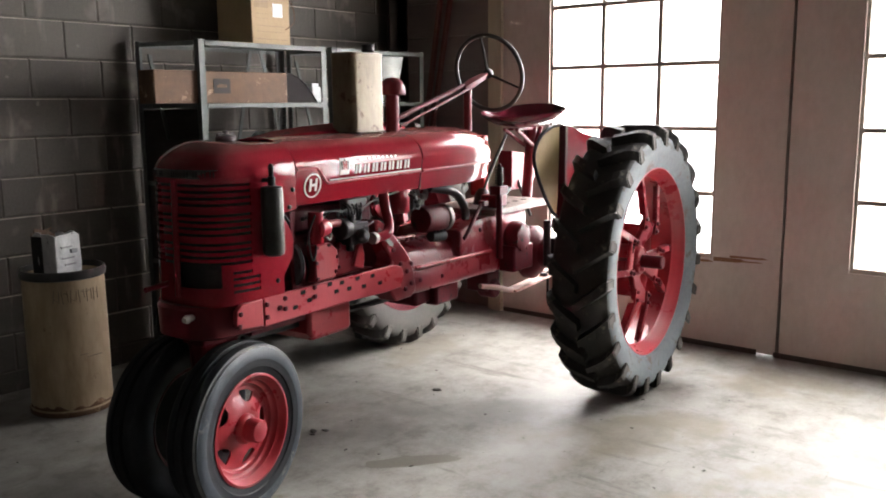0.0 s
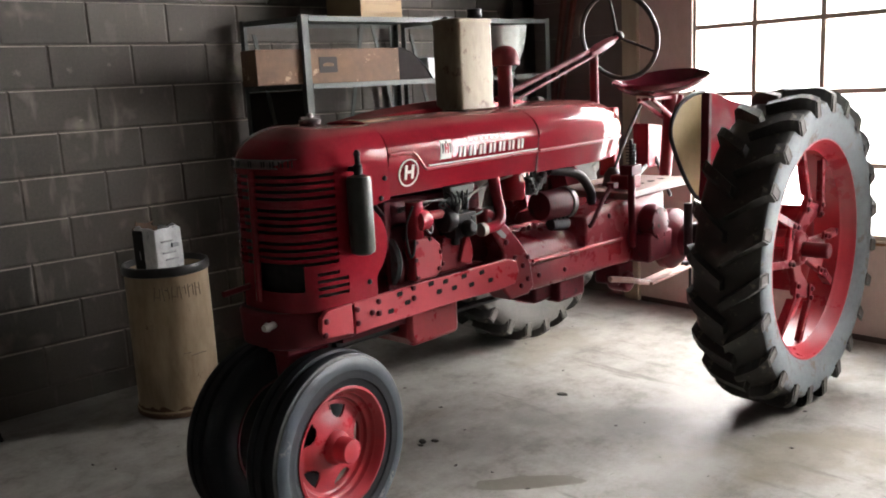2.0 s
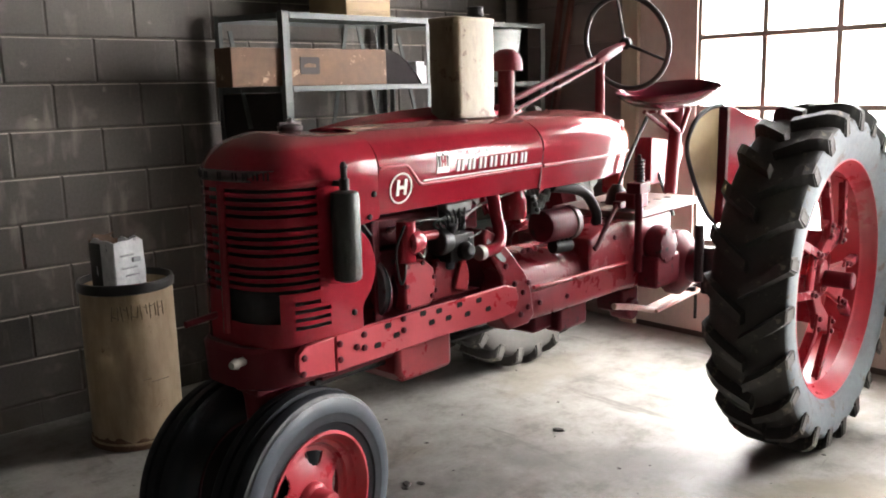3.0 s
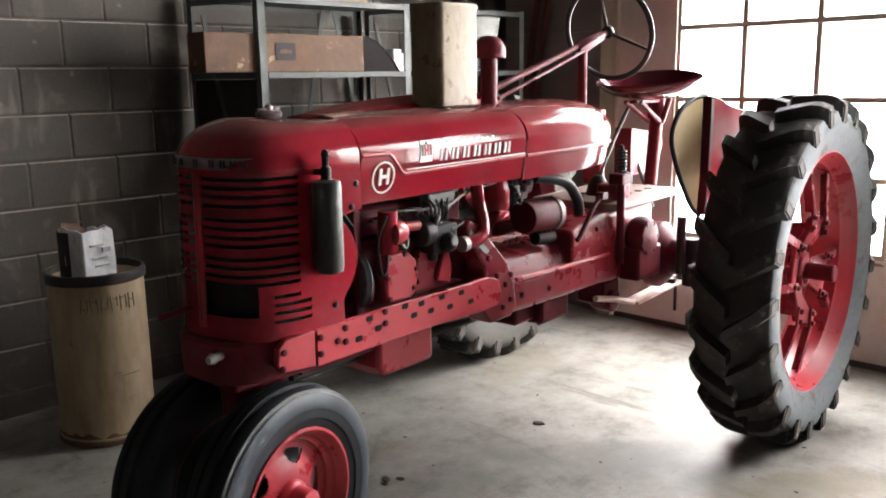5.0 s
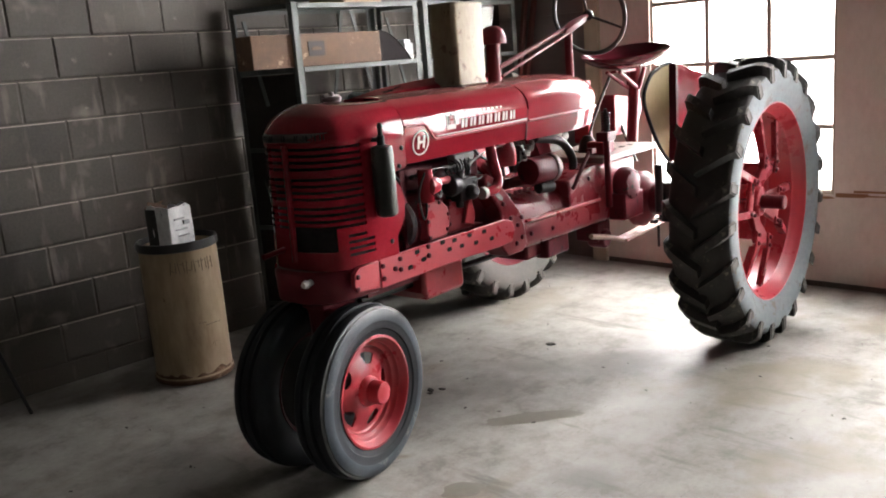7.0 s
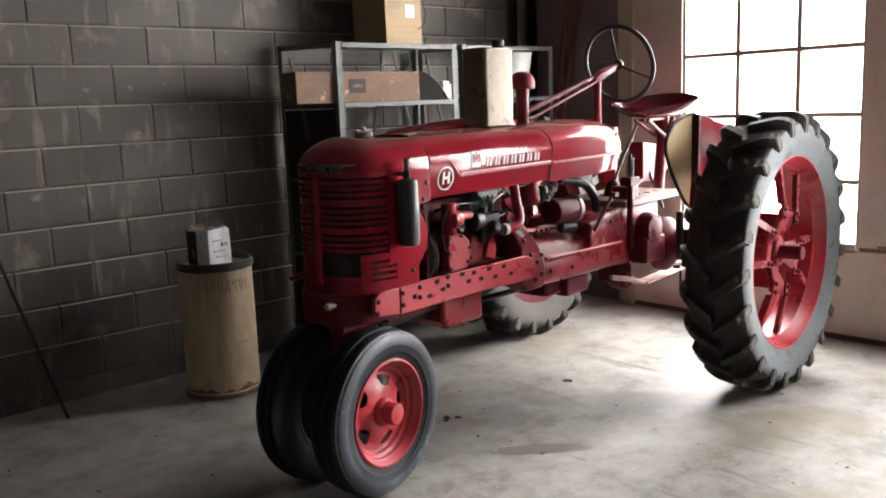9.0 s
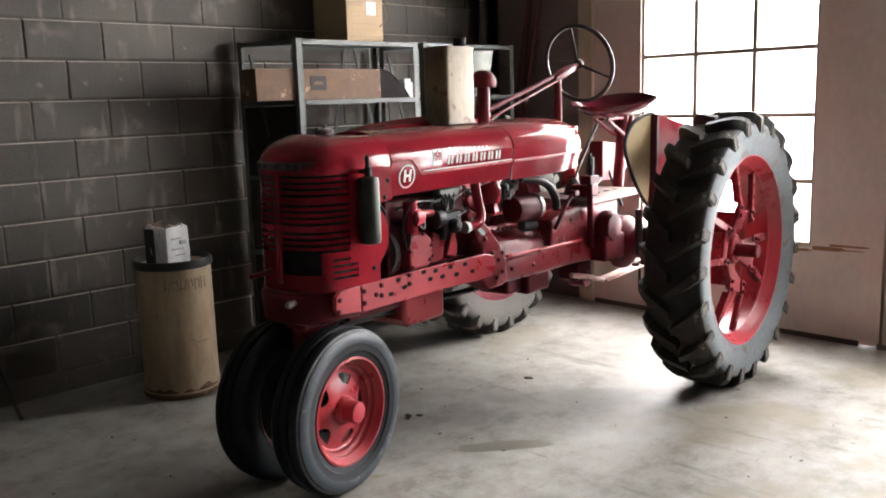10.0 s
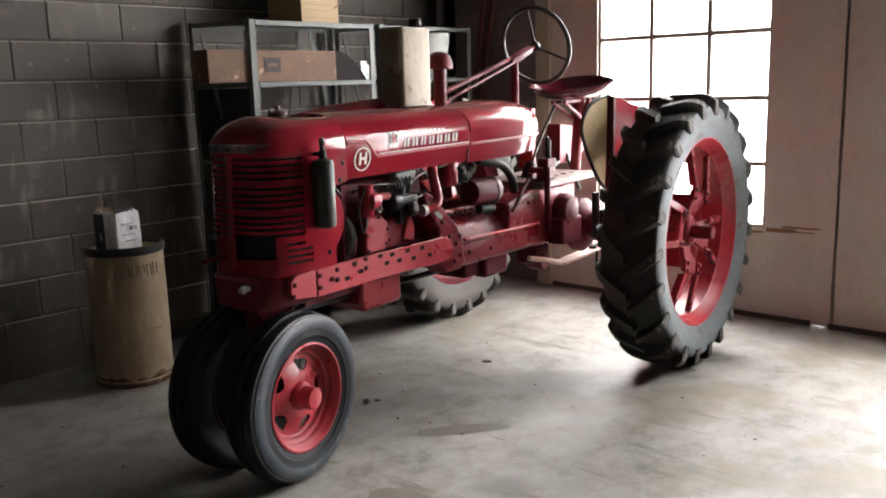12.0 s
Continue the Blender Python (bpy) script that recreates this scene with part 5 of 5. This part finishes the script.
def rear_wheel(s):
    e = new("rear_wheel")
    e.parent = tractor
    e.matrix_basis = Matrix.Translation((0.115 if s > 0 else 0.0, 0.828 if s > 0 else -0.80, REAR_Z)) @ (Matrix.Identity(4) if s > 0 else Matrix.Rotation(math.pi, 4, "Z"))
    side = [(0.472, 0.105), (0.481, 0.120), (0.502, 0.128), (0.545, 0.140), (0.58, 0.147), (0.615, 0.146), (0.635, 0.138)]
    crown = [(0.635, 0.138), (0.648, 0.120), (0.655, 0.08), (0.658, 0.0), (0.655, -0.08), (0.648, -0.120), (0.635, -0.138)]
    bm = turned(side + crown[1:-1] + [(r, -y) for r, y in side[::-1]], (0, 0, 0), (0, 1, 0), 72, caps=(False, False))
    for f in bm.faces:
        c = f.calc_center_median()
        f.material_index = 1 if math.hypot(c.x, c.z) < 0.637 else 0
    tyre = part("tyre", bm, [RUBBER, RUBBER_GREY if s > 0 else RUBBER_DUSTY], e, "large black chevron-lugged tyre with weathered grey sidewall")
    n = 23
    for k in range(n):
        for flip in (0, 1):
            ob = new("lug", LUG)
            ob.parent = tyre
            turn = Matrix.Rotation(2 * math.pi * (k + 0.5 * flip) / n, 4, "Y")
            ob.matrix_basis = turn @ (Matrix.Diagonal((1, -1, 1, 1)) if flip else Matrix.Identity(4))
    rim = [(0.489, 0.100), (0.502, 0.112), (0.503, 0.120), (0.494, 0.122), (0.486, 0.112), (0.480, 0.095), (0.470, 0.088), (0.462, 0.070), (0.448, 0.060), (0.446, -0.060), (0.462, -0.070), (0.480, -0.095), (0.494, -0.122), (0.503, -0.118), (0.489, -0.10)]
    rim = [(r * 0.968, y) for r, y in rim]
    bm = turned(rim, (0, 0, 0), (0, 1, 0), 72, caps=(False, False))
    # Far rim is a darkened copy, its shade held in the red.
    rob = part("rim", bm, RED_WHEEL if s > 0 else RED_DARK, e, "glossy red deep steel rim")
    # cast spider with four arms, bar pairs bolted from its pads to the rim, long axle end
    bm = turned([(0.02, -0.13), (0.085, -0.13), (0.092, -0.11), (0.085, 0.03), (0.07, 0.058), (0.02, 0.06)], (0, 0, 0), (0, 1, 0), 32)
    spider = part("wheel_centre", bm, RED_CAST, e, "red cast wheel centre", bevel=0.004)
    bm = turned([(0.034, 0.05), (0.034, 0.165), (0.029, 0.170), (0.001, 0.170)], (0, 0, 0), (0, 1, 0), 24)
    part("axle_end", bm, RED_DARK, spider, "dark red protruding axle shaft")
    for k in range(4):
        m = Matrix.Rotation(radians(-15 + 90 * k), 4, "Y")
        bm = bmesh.new()
        arm = [(0.045, 0.045, 0.00, 0.035), (0.050, 0.100, 0.012, 0.045), (0.078, 0.150, 0.045, 0.070), (0.092, 0.195, 0.054, 0.074), (0.080, 0.212, 0.056, 0.073)]
        add_rings(bm, [[m @ Vector(p) for p in ((-w, y0, z), (w, y0, z), (w, y1, z), (-w, y1, z))] for w, z, y0, y1 in arm])
        part("spoke_arm", bm, RED_CAST, e, bevel=0.006)
        bm = bmesh.new()
        add_rings(bm, [[m @ Vector(p) for p in ((-w, -0.10, z), (w, -0.10, z), (0.006, y1, z), (-0.006, y1, z))] for w, z, y1 in ((0.03, 0.06, 0.02), (0.02, 0.12, 0.03), (0.012, 0.19, 0.048))])
        part("spoke_gusset", bm, RED_CAST, e)
        for j in (-1, 1):
            bm = bmesh.new()
            w = 0.017
            rows = ((j * 0.078, 0.150, 0.074), (j * 0.084, 0.225, 0.076), (j * 0.124, 0.436, 0.040))
            add_rings(bm, [[m @ Vector(p) for p in ((x - w, y, z), (x + w, y, z), (x + w, y + 0.010, z), (x - w, y + 0.010, z))] for x, z, y in rows])
            add_rings(bm, [[m @ Vector(p) for p in ((x + j * w, y - 0.026, z), (x + j * (w - 0.007), y - 0.026, z), (x + j * (w - 0.007), y + 0.001, z), (x + j * w, y + 0.001, z))] for x, z, y in rows[1:]])
            bar = part("spoke_bar", bm, RED_CAST, e, bevel=0.002)
            for zz in (0.168, 0.208):
                part("bolt", turned([(0.011, 0), (0.011, 0.009), (0.005, 0.013)], m @ Vector((j * 0.080, 0.085, zz)), (0, 1, 0), 6), RED_DARK, bar)
    return e


rear_wheel(1)
rear_wheel(-1)

# ---- things along the block wall ----
def shelf_unit(x0, x1, label, lean=0.0):
    """lean: how far the back left corner stands out beyond the front one."""
    e = thing("steel_shelf", pose(x0, -0.27, 0), label, "shelf", "steel shelves along the block wall")
    w, y0, y1 = x1 - x0, -0.22, 0.22
    for end, sx in ((0, 1), (w, -1)):
        for y, sy in ((y0, 1), (y1, -1)):
            x = -lean if end == 0 and y > 0 else end
            bm = bmesh.new()
            add_box(bm, min(x, x + sx * 0.04), max(x, x + sx * 0.04), min(y, y + sy * 0.004), max(y, y + sy * 0.004), 0, 1.875)
            add_box(bm, min(x, x + sx * 0.004), max(x, x + sx * 0.004), min(y + sy * 0.004, y + sy * 0.04), max(y + sy * 0.004, y + sy * 0.04), 0, 1.875)
            part("upright", bm, SHELF, e, smooth=False)
    for z in (0.15, 0.62, 1.08, 1.522, 1.868):
        bm = bmesh.new()
        plate(bm, [(0.005, y0 + 0.005), (w - 0.005, y0 + 0.005), (w - 0.005, y1 - 0.005), (0.005 - lean, y1 - 0.005)], "z", z - 0.004, z)
        plate(bm, [(-0.002, y0 + 0.04), (-lean + 0.004, y1 - 0.042), (-lean, y1 - 0.042), (-0.006, y0 + 0.04)], "z", z - 0.026, z + 0.001)
        for y in (y0 - 0.003, y1 - 0.001):
            add_box(bm, 0.042 - (lean if y > 0 else 0.0), w - 0.042, y, y + 0.004, z - 0.026, z + 0.001)
        part("shelf_board", bm, SHELF, e, smooth=False)
    if lean:
        # Dark sheet added to block light from the wall left of the shelf.
        bm = bmesh.new()
        plate(bm, [(0.006, y0 + 0.042), (0.010, y0 + 0.042), (0.010 - lean, y1 - 0.014), (0.006 - lean, y1 - 0.014)], "z", 0.1, 1.49)
        part("shade_panel", bm, DARK_SHEET, e, "dark sheet added to shade the wall beside the shelf", smooth=False)
    for za in (1.80, 1.0):
        bm = bmesh.new()
        add_box(bm, 0, 0.022, -0.004, 0.004, -0.5, 0.0, Matrix.Translation((0.01 - lean * 0.8, 0.15, za)) @ Matrix.Rotation(radians(-17), 4, "X"))
        part("brace", bm, SHELF, e, smooth=False)
    bm = bmesh.new()
    add_box(bm, -0.012, 0.012, 0.0, 0.006, -0.62, 0.0, Matrix.Translation((w * 0.72, 0.19, 1.86)) @ Matrix.Rotation(radians(12), 4, "Y"))
    add_box(bm, -0.012, 0.012, 0.0, 0.006, -0.62, 0.0, Matrix.Translation((w * 0.80, 0.19, 1.86)) @ Matrix.Rotation(radians(-14), 4, "Y"))
    part("brace", bm, SHELF, e, smooth=False)
    return e


shelf_unit(-2.190, -1.232, "grey-green steel shelf unit holding cartons against the block wall", 0.115)
shelf_unit(-1.180, -0.278, "grey-green steel shelf unit with a white bowl on it")

bm = bmesh.new()
add_box(bm, 0, 0.925, 0, 0.15, 0, 0.180)
long_box = tagged(finish("long_carton", bm, CARD, bevel=0.004, smooth=False), "long brown cardboard carton with dark square marks on a shelf", "box")
long_box.matrix_basis = pose(-2.462, -0.468, 1.5235, 0, 0, 0.5)
bm = bmesh.new()
plate(bm, [(0.383, 0.055), (0.487, 0.055), (0.493, 0.062), (0.493, 0.132), (0.487, 0.138), (0.383, 0.138), (0.377, 0.132), (0.377, 0.062)], "y", -0.003, 0.001)
mark = part("printed_square", bm, PRINT, long_box, "dark printed square with a plain bar")
bm = bmesh.new()
plate(bm, [(0.400, 0.088), (0.468, 0.088), (0.468, 0.104), (0.425, 0.108), (0.400, 0.100)], "y", -0.0045, -0.003)
part("printed_bar", bm, CARD, mark)
bm = bmesh.new()
rings = []
for x, z in ((0.0, 0.185), (0.05, 0.178), (0.10, 0.160), (0.16, 0.118), (0.22, 0.06), (0.262, 0.004)):
    rings.append([(x, 0.0, z), (x, 0.24, z), (x, 0.24, max(z - 0.006, 0)), (x, 0.0, max(z - 0.006, 0))])
add_rings(bm, rings)
plate(bm, [(0.0, 0.0), (0.255, 0.0), (0.21, 0.06), (0.155, 0.112), (0.10, 0.152), (0.05, 0.17), (0.0, 0.177)], "y", 0.0, 0.006)
chute = tagged(finish("black_chute", bm, VOID), "black curved sheet-metal scoop beside the carton", "scoop")
chute.matrix_basis = pose(-1.545, -0.455, 1.5235)
bm = bmesh.new()
tube(bm, [(0, 0, 0.02), (0.02, 0.02, 0.12), (0.08, 0.03, 0.16), (0.13, 0.04, 0.10), (0.12, 0.03, 0.02)], 0.004, 6)
coil = tagged(finish("wire_loop", bm, IRON), "thin dark wire loop lying on the shelf", "wire")
coil.matrix_basis = pose(-1.42, -0.21, 1.5235)
bm = bmesh.new()
add_box(bm, 0, 0.10, 0, 0.10, 0, 0.105)
add_box(bm, 0.01, 0.09, 0.01, 0.09, 0.105, 0.128)
pail = tagged(finish("white_packet", bm, PAPER, bevel=0.004, smooth=False), "small white paper packet on the shelf", "packet")
pail.matrix_basis = pose(-1.145, -0.26, 1.5235, 0, 0, 14)

top_box = tagged(finish("tan_carton", box(0, 0.292, 0, 0.33, 0, 0.352), CARD_LIGHT, bevel=0.004, smooth=False), "tan cardboard carton with a white label on top of the shelf", "box")
top_box.matrix_basis = pose(-1.755, -0.42, 1.870)
for n, (a, b, c, d, mt, lb) in enumerate(((0.160, 0.235, 0.165, 0.245, PAPER, "white stuck-on label"), (0.02, 0.125, 0.215, 0.305, INK, "dark printed block"), (0.03, 0.250, 0.108, 0.113, INK, "plain printed line"), (0.03, 0.250, 0.074, 0.078, INK, "plain printed line"), (0.02, 0.272, 0.030, 0.036, INK, "plain printed line"), (0.03, 0.12, 0.152, 0.156, INK, "plain printed line"), (0.03, 0.12, 0.177, 0.181, INK, "plain printed line"))):
    bm = bmesh.new()
    plate(bm, [(a, c), (b, c), (b, d), (a, d)], "y", -0.002, 0.001)
    ob = part("label" if n == 0 else "printed_mark", bm, mt, top_box, lb)
bm = bmesh.new()
tube(bm, [(0.294, 0.02, 0.30), (0.325, 0.0, 0.22), (0.315, -0.01, 0.14), (0.255, -0.006, 0.095)], 0.003, 6)
part("string", bm, CARD, top_box, "loose string")
bm = bmesh.new()
for k, (r, z) in enumerate(((0.125, 0.035), (0.13, 0.10), (0.122, 0.165), (0.115, 0.225))):
    tube(bm, [(r * math.cos(2 * math.pi * i / 16), r * math.sin(2 * math.pi * i / 16), z + 0.006 * math.sin(i + k)) for i in range(17)], 0.034, 10, 2)
bundle = tagged(finish("rolled_hose", bm, BLACK), "coiled black rubber hose lying on the lower shelf", "hose")
bundle.matrix_basis = pose(-1.54, -0.33, 1.0815)
bm = turned([(0.05, 0), (0.055, 0.012), (0.048, 0.018), (0.085, 0.08), (0.118, 0.16), (0.137, 0.26), (0.142, 0.306), (0.148, 0.312), (0.142, 0.316), (0.134, 0.30), (0.112, 0.165), (0.08, 0.09), (0.02, 0.03)], (0, 0, 0))
bowl = tagged(finish("white_bowl", bm, ENAMEL), "deep white enamel bowl standing on the shelf", "bowl")
bowl.matrix_basis = pose(-0.50, -0.30, 1.5235)

# fibre drum with a carton stuffed in the top
bm = turned([(0.212, 0.0), (0.218, 0.004), (0.219, 0.03), (0.214, 0.036), (0.212, 0.10), (0.213, 0.40), (0.211, 0.69), (0.205, 0.69), (0.205, 0.05), (0.001, 0.045)], (0, 0, 0), (0, 0, 1), 40, caps=(True, True))
drum = thing("fibre_drum", pose(-3.038, -0.453, 0.0) @ Matrix.Diagonal((0.91, 0.91, 1.012, 1.0)), "stained tan fibre drum with a dark rim by the block wall", "drum")
part("drum_body", bm, KRAFT, drum, "stained tan fibre wall")
bm = turned([(0.212, 0.672), (0.221, 0.676), (0.223, 0.70), (0.218, 0.716), (0.208, 0.718), (0.204, 0.70), (0.206, 0.675)], (0, 0, 0), (0, 0, 1), 40, caps=(False, False))
part("rim", bm, BLACK, drum, "black metal rim")
bm = turned([(0.216, 0.0), (0.222, 0.004), (0.222, 0.022), (0.216, 0.028)], (0, 0, 0.0), (0, 0, 1), 40, caps=(False, False))
part("base_band", bm, BURNT, drum, "rusty base band")
bm = bmesh.new()
low, high = [], []
for k in range(73):
    a = 2 * math.pi * k / 72
    h = 0.045 + 0.022 * noise.noise(Vector((math.cos(a) * 5, math.sin(a) * 5, 1.0))) + 0.03 * max(0.0, noise.noise(Vector((math.cos(a) * 2.2, math.sin(a) * 2.2, 7.0))))
    low.append((0.2155 * math.cos(a), 0.2155 * math.sin(a), 0.026))
    high.append((0.2143 * math.cos(a), 0.2143 * math.sin(a), h))
add_rings(bm, [low, high], closed=False, caps=(False, False))
fray = part("frayed_foot", bm, BURNT, drum, "ragged rust-stained foot")
fray.modifiers.new("sheet", "SOLIDIFY").thickness = 0.0015
bm = turned([(0.001, 0.0), (0.2045, 0.0), (0.2045, 0.004), (0.001, 0.004)], (0, 0, 0.62), (0, 0, 1), 32)
part("rubbish_bed", bm, SHADE_GRIME, drum)
random.seed(4)
for k in range(6):
    a = radians(-128 + k * 11.5)
    bm = bmesh.new()
    m = Matrix.Rotation(a, 4, "Z") @ Matrix.Translation((0.2135, 0, 0.595))
    for y, z0, z1 in ((-0.015, -0.03, 0.035), (0.012, -0.03 + random.uniform(0, 0.02), 0.03)):
        add_box(bm, -0.002, 0.0006, y - 0.0017, y + 0.0017, z0, z1, m @ Matrix.Rotation(radians(random.uniform(-9, 9)), 4, "X"))
    z = random.uniform(-0.02, 0.03)
    add_box(bm, -0.002, 0.0006, -0.012, 0.009, z - 0.0016, z + 0.0016, m @ Matrix.Rotation(radians(random.uniform(-25, 25)), 4, "X"))
    part("scrawl_bar", bm, FADED_PEN, drum, "illegible dark marker stroke")
for a, z0, z1, w in ((-80, 0.290, 0.2925, 0.045), (-97, 0.305, 0.3072, 0.02)):
    bm = bmesh.new()
    m = Matrix.Rotation(radians(a), 4, "Z") @ Matrix.Translation((0.2145, 0, 0))
    add_box(bm, -0.003, 0.001, -w, w, z0, z1, m)
    part("scrawl_bar", bm, FADED_PEN, drum)

carton = thing("open_carton", pose(-3.075, -0.478, 0.632, 0, 0, 14) @ Matrix.Diagonal((0.90, 0.90, 0.98, 1.0)), "open crumpled carton with white and black faces stuffed in the drum", "carton")
for x0, x1, y0, y1, mt, nm, lb in ((-0.08, 0.08, -0.09, -0.084, PAPER, "front_face", "crumpled white face"), (-0.08, 0.08, 0.084, 0.09, CARD, "back_face", ""), (-0.08, -0.074, -0.084, 0.084, PAPER, "side_face", "grey-white face with a black printed half"), (0.074, 0.08, -0.084, 0.084, PAPER, "side_face", "white face")):
    bm = bmesh.new()
    nx = 7
    pts = []
    for i in range(nx + 1):
        t = i / nx
        jag = 0.268 + 0.026 * noise.noise(Vector((t * 4 + x0 * 30, y0 * 20, 3.0)))
        x = x0 + (x1 - x0) * t if x1 - x0 > 0.01 else x0
        y = y0 + (y1 - y0) * t if y1 - y0 > 0.01 else y0
        pts.append((x, y, jag))
    off = Vector((0, 0.006, 0)) if x1 - x0 > 0.01 else Vector((0.006, 0, 0))
    rr = []
    for x, y, z in pts:
        bulge = 0.008 * math.sin(x * 50 + y * 60)
        rr.append([Vector((x, y, 0.0)), Vector((x + (bulge if off.x else 0), y + (bulge if off.y else 0), z * 0.5)), Vector((x, y, z)), Vector((x, y, z)) + off, Vector((x, y, 0)) + off])
    add_rings(bm, rr)
    part(nm, bm, mt, carton, lb)
bm = box(-0.0735, 0.0735, -0.0835, 0.0835, 0.0, 0.17)
part("contents", bm, BURNT, carton, "brown rubbish inside")

for x0, x1, z0, z1 in ((-0.05, 0.02, 0.205, 0.212), (-0.045, 0.035, 0.150, 0.156), (-0.03, 0.045, 0.118, 0.123), (0.015, 0.055, 0.175, 0.195)):
    bm = box(x0, x1, -0.1005, -0.088, z0, z1)
    part("printed_mark", bm, SMUDGE, carton, "faded grey printed bar")
bm = bmesh.new()
plate(bm, [(-0.07, 0.262), (0.02, 0.268), (0.055, 0.292), (0.0, 0.285), (-0.06, 0.298)], "y", 0.082, 0.086)
part("torn_flap", bm, CARD, carton, "torn brown flap")
bm = box(-0.0865, -0.0805, 0.01, 0.085, 0.0, 0.262)
part("black_panel", bm, BLACK, carton, "black printed panel")

# leaning irons and a thin rod
for foot, head in ((-0.092, -0.552), (-0.125, -0.665)):
    bm = bmesh.new()
    p, q = Vector((-0.05, foot, 0.0)), Vector((-0.012, head, 2.95))
    L = (q - p).length
    add_box(bm, -0.005, 0.0, -0.025, 0.025, 0, L)
    add_box(bm, -0.035, -0.005, -0.025, -0.020, 0, L)
    ob = tagged(finish("angle_iron", bm, RUSTRED, smooth=False), "rust-red angle iron leaning in the corner", "metal bar", "leaning irons")
    z = (q - p).normalized()
    y = Vector((0, 1, 0)) - z * z.y
    y.normalize()
    x = y.cross(z)
    ob.matrix_basis = Matrix.Translation(p) @ Matrix((x, y, z)).transposed().to_4x4()
bm = bmesh.new()
rod(bm, (-3.813, -0.267, 0.0), (-4.055, -0.012, 1.09), 0.009, 8)
tagged(finish("leaning_rod", bm, IRON), "thin dark steel rod leaning on the block wall", "rod")

# marks on the floor
def blot(cx, cy, rx, ry, turn, seed, n=22):
    out = []
    for k in range(n):
        t = 2 * math.pi * k / n
        r = 1 + 0.35 * noise.noise(Vector((math.cos(t) * 1.7 + seed, math.sin(t) * 1.7, seed * 2.3)))
        x, y = rx * r * math.cos(t), ry * r * math.sin(t)
        a = radians(turn)
        out.append((cx + x * math.cos(a) - y * math.sin(a), cy + x * math.sin(a) + y * math.cos(a)))
    return out


for cx, cy, rx, ry, turn, sd in ((-2.50, -2.29, 0.20, 0.055, -40, 3.1), (-3.14, -2.47, 0.085, 0.05, -35, 9.4)):
    bm = bmesh.new()
    plate(bm, blot(cx, cy, rx, ry, turn, sd), "z", 0.0, 0.0006)
    tagged(finish("oil_stain", bm, OIL, smooth=False), "old dark oil stain on the concrete", "stain", "floor stains")
random.seed(11)
spots = [(-1.72, -1.78, 0.030), (-2.53, -1.70, 0.026), (-2.49, -1.735, 0.020), (-2.56, -1.725, 0.015)]
spots += [(random.uniform(-4.4, -0.4), random.uniform(-3.6, -0.7), random.uniform(0.004, 0.011)) for _ in range(60)]
for i, (x, y, r) in enumerate(spots):
    bm = bmesh.new()
    out = blot(0, 0, r, r * 0.55, random.uniform(0, 180), i * 1.7, 10)
    add_rings(bm, [[(a, b, 0.0) for a, b in out], [(a * 0.8, b * 0.8, r * 0.22) for a, b in out]])
    ob = tagged(finish("floor_crumb", bm, DEBRIS), "small dark dry leaf crumb on the concrete", "debris", "floor crumbs")
    ob.location = (x, y, 0.0005)

# ---- block wall, piece by piece ----
wall = structure("wall_north", box(-6.7, 0.3, 0.006, 0.25, 0.0, 3.6), MORTAR, "dark brown-grey painted concrete block wall with dusty joints")
M = 0.2032
JOINT = 0.009


def block_mesh(w, h):
    bm = bmesh.new()
    c = 0.006
    outer = [(-w, -h), (w, -h), (w, h), (-w, h)]
    inner = [(-w + c, -h + c), (w - c, -h + c), (w - c, h - c), (-w + c, h - c)]
    add_rings(bm, [[(x, 0.02, z) for x, z in outer], [(x, 0.0050, z) for x, z in outer], [(x, 0.0, z) for x, z in inner]])
    for f in bm.faces:
        f.material_index = 1 if f.calc_center_median().z > h - c * 0.9 else 0
    bmesh.ops.recalc_face_normals(bm, faces=bm.faces)
    me = bpy.data.meshes.new("block")
    bm.to_mesh(me)
    bm.free()
    me.materials.append(BLOCK)
    me.materials.append(LEDGE)
    return me


ZJ, PITCH = 1.7645, 0.2063
full = block_mesh(M - JOINT / 3, PITCH / 2 - JOINT / 3)
rest = bmesh.new()
random.seed(5)
for course in range(-9, 12):
    z1 = ZJ - course * PITCH
    z0 = z1 - PITCH
    if z1 < 0.02 or z0 > 3.58:
        continue
    shift = -2.9 if course % 2 == 0 else -2.9 - M
    for k in range(-18, 9):
        xa = shift + 2 * M * k
        xb = xa + 2 * M
        if xa < -6.65 or xa > -0.14:
            continue
        near = xa > -5.3 and z1 < 2.85
        lo, hi, xr = max(z0 + JOINT / 2, 0.001), z1 - JOINT / 2, min(xb, -0.12)
        if near and z0 > 0 and xb < -0.12:
            ob = new("block", full)
            ob.parent = wall
            ob.location = ((xa + xb) / 2, random.uniform(-0.0012, 0.0012), (z0 + z1) / 2)
        elif hi > lo:
            add_box(rest, xa + JOINT / 2, xr - JOINT / 2, 0.0, 0.02, lo, min(hi, 3.59))
tagged(finish("blockwork", rest, BLOCK, wall, smooth=False), kind="stuff")
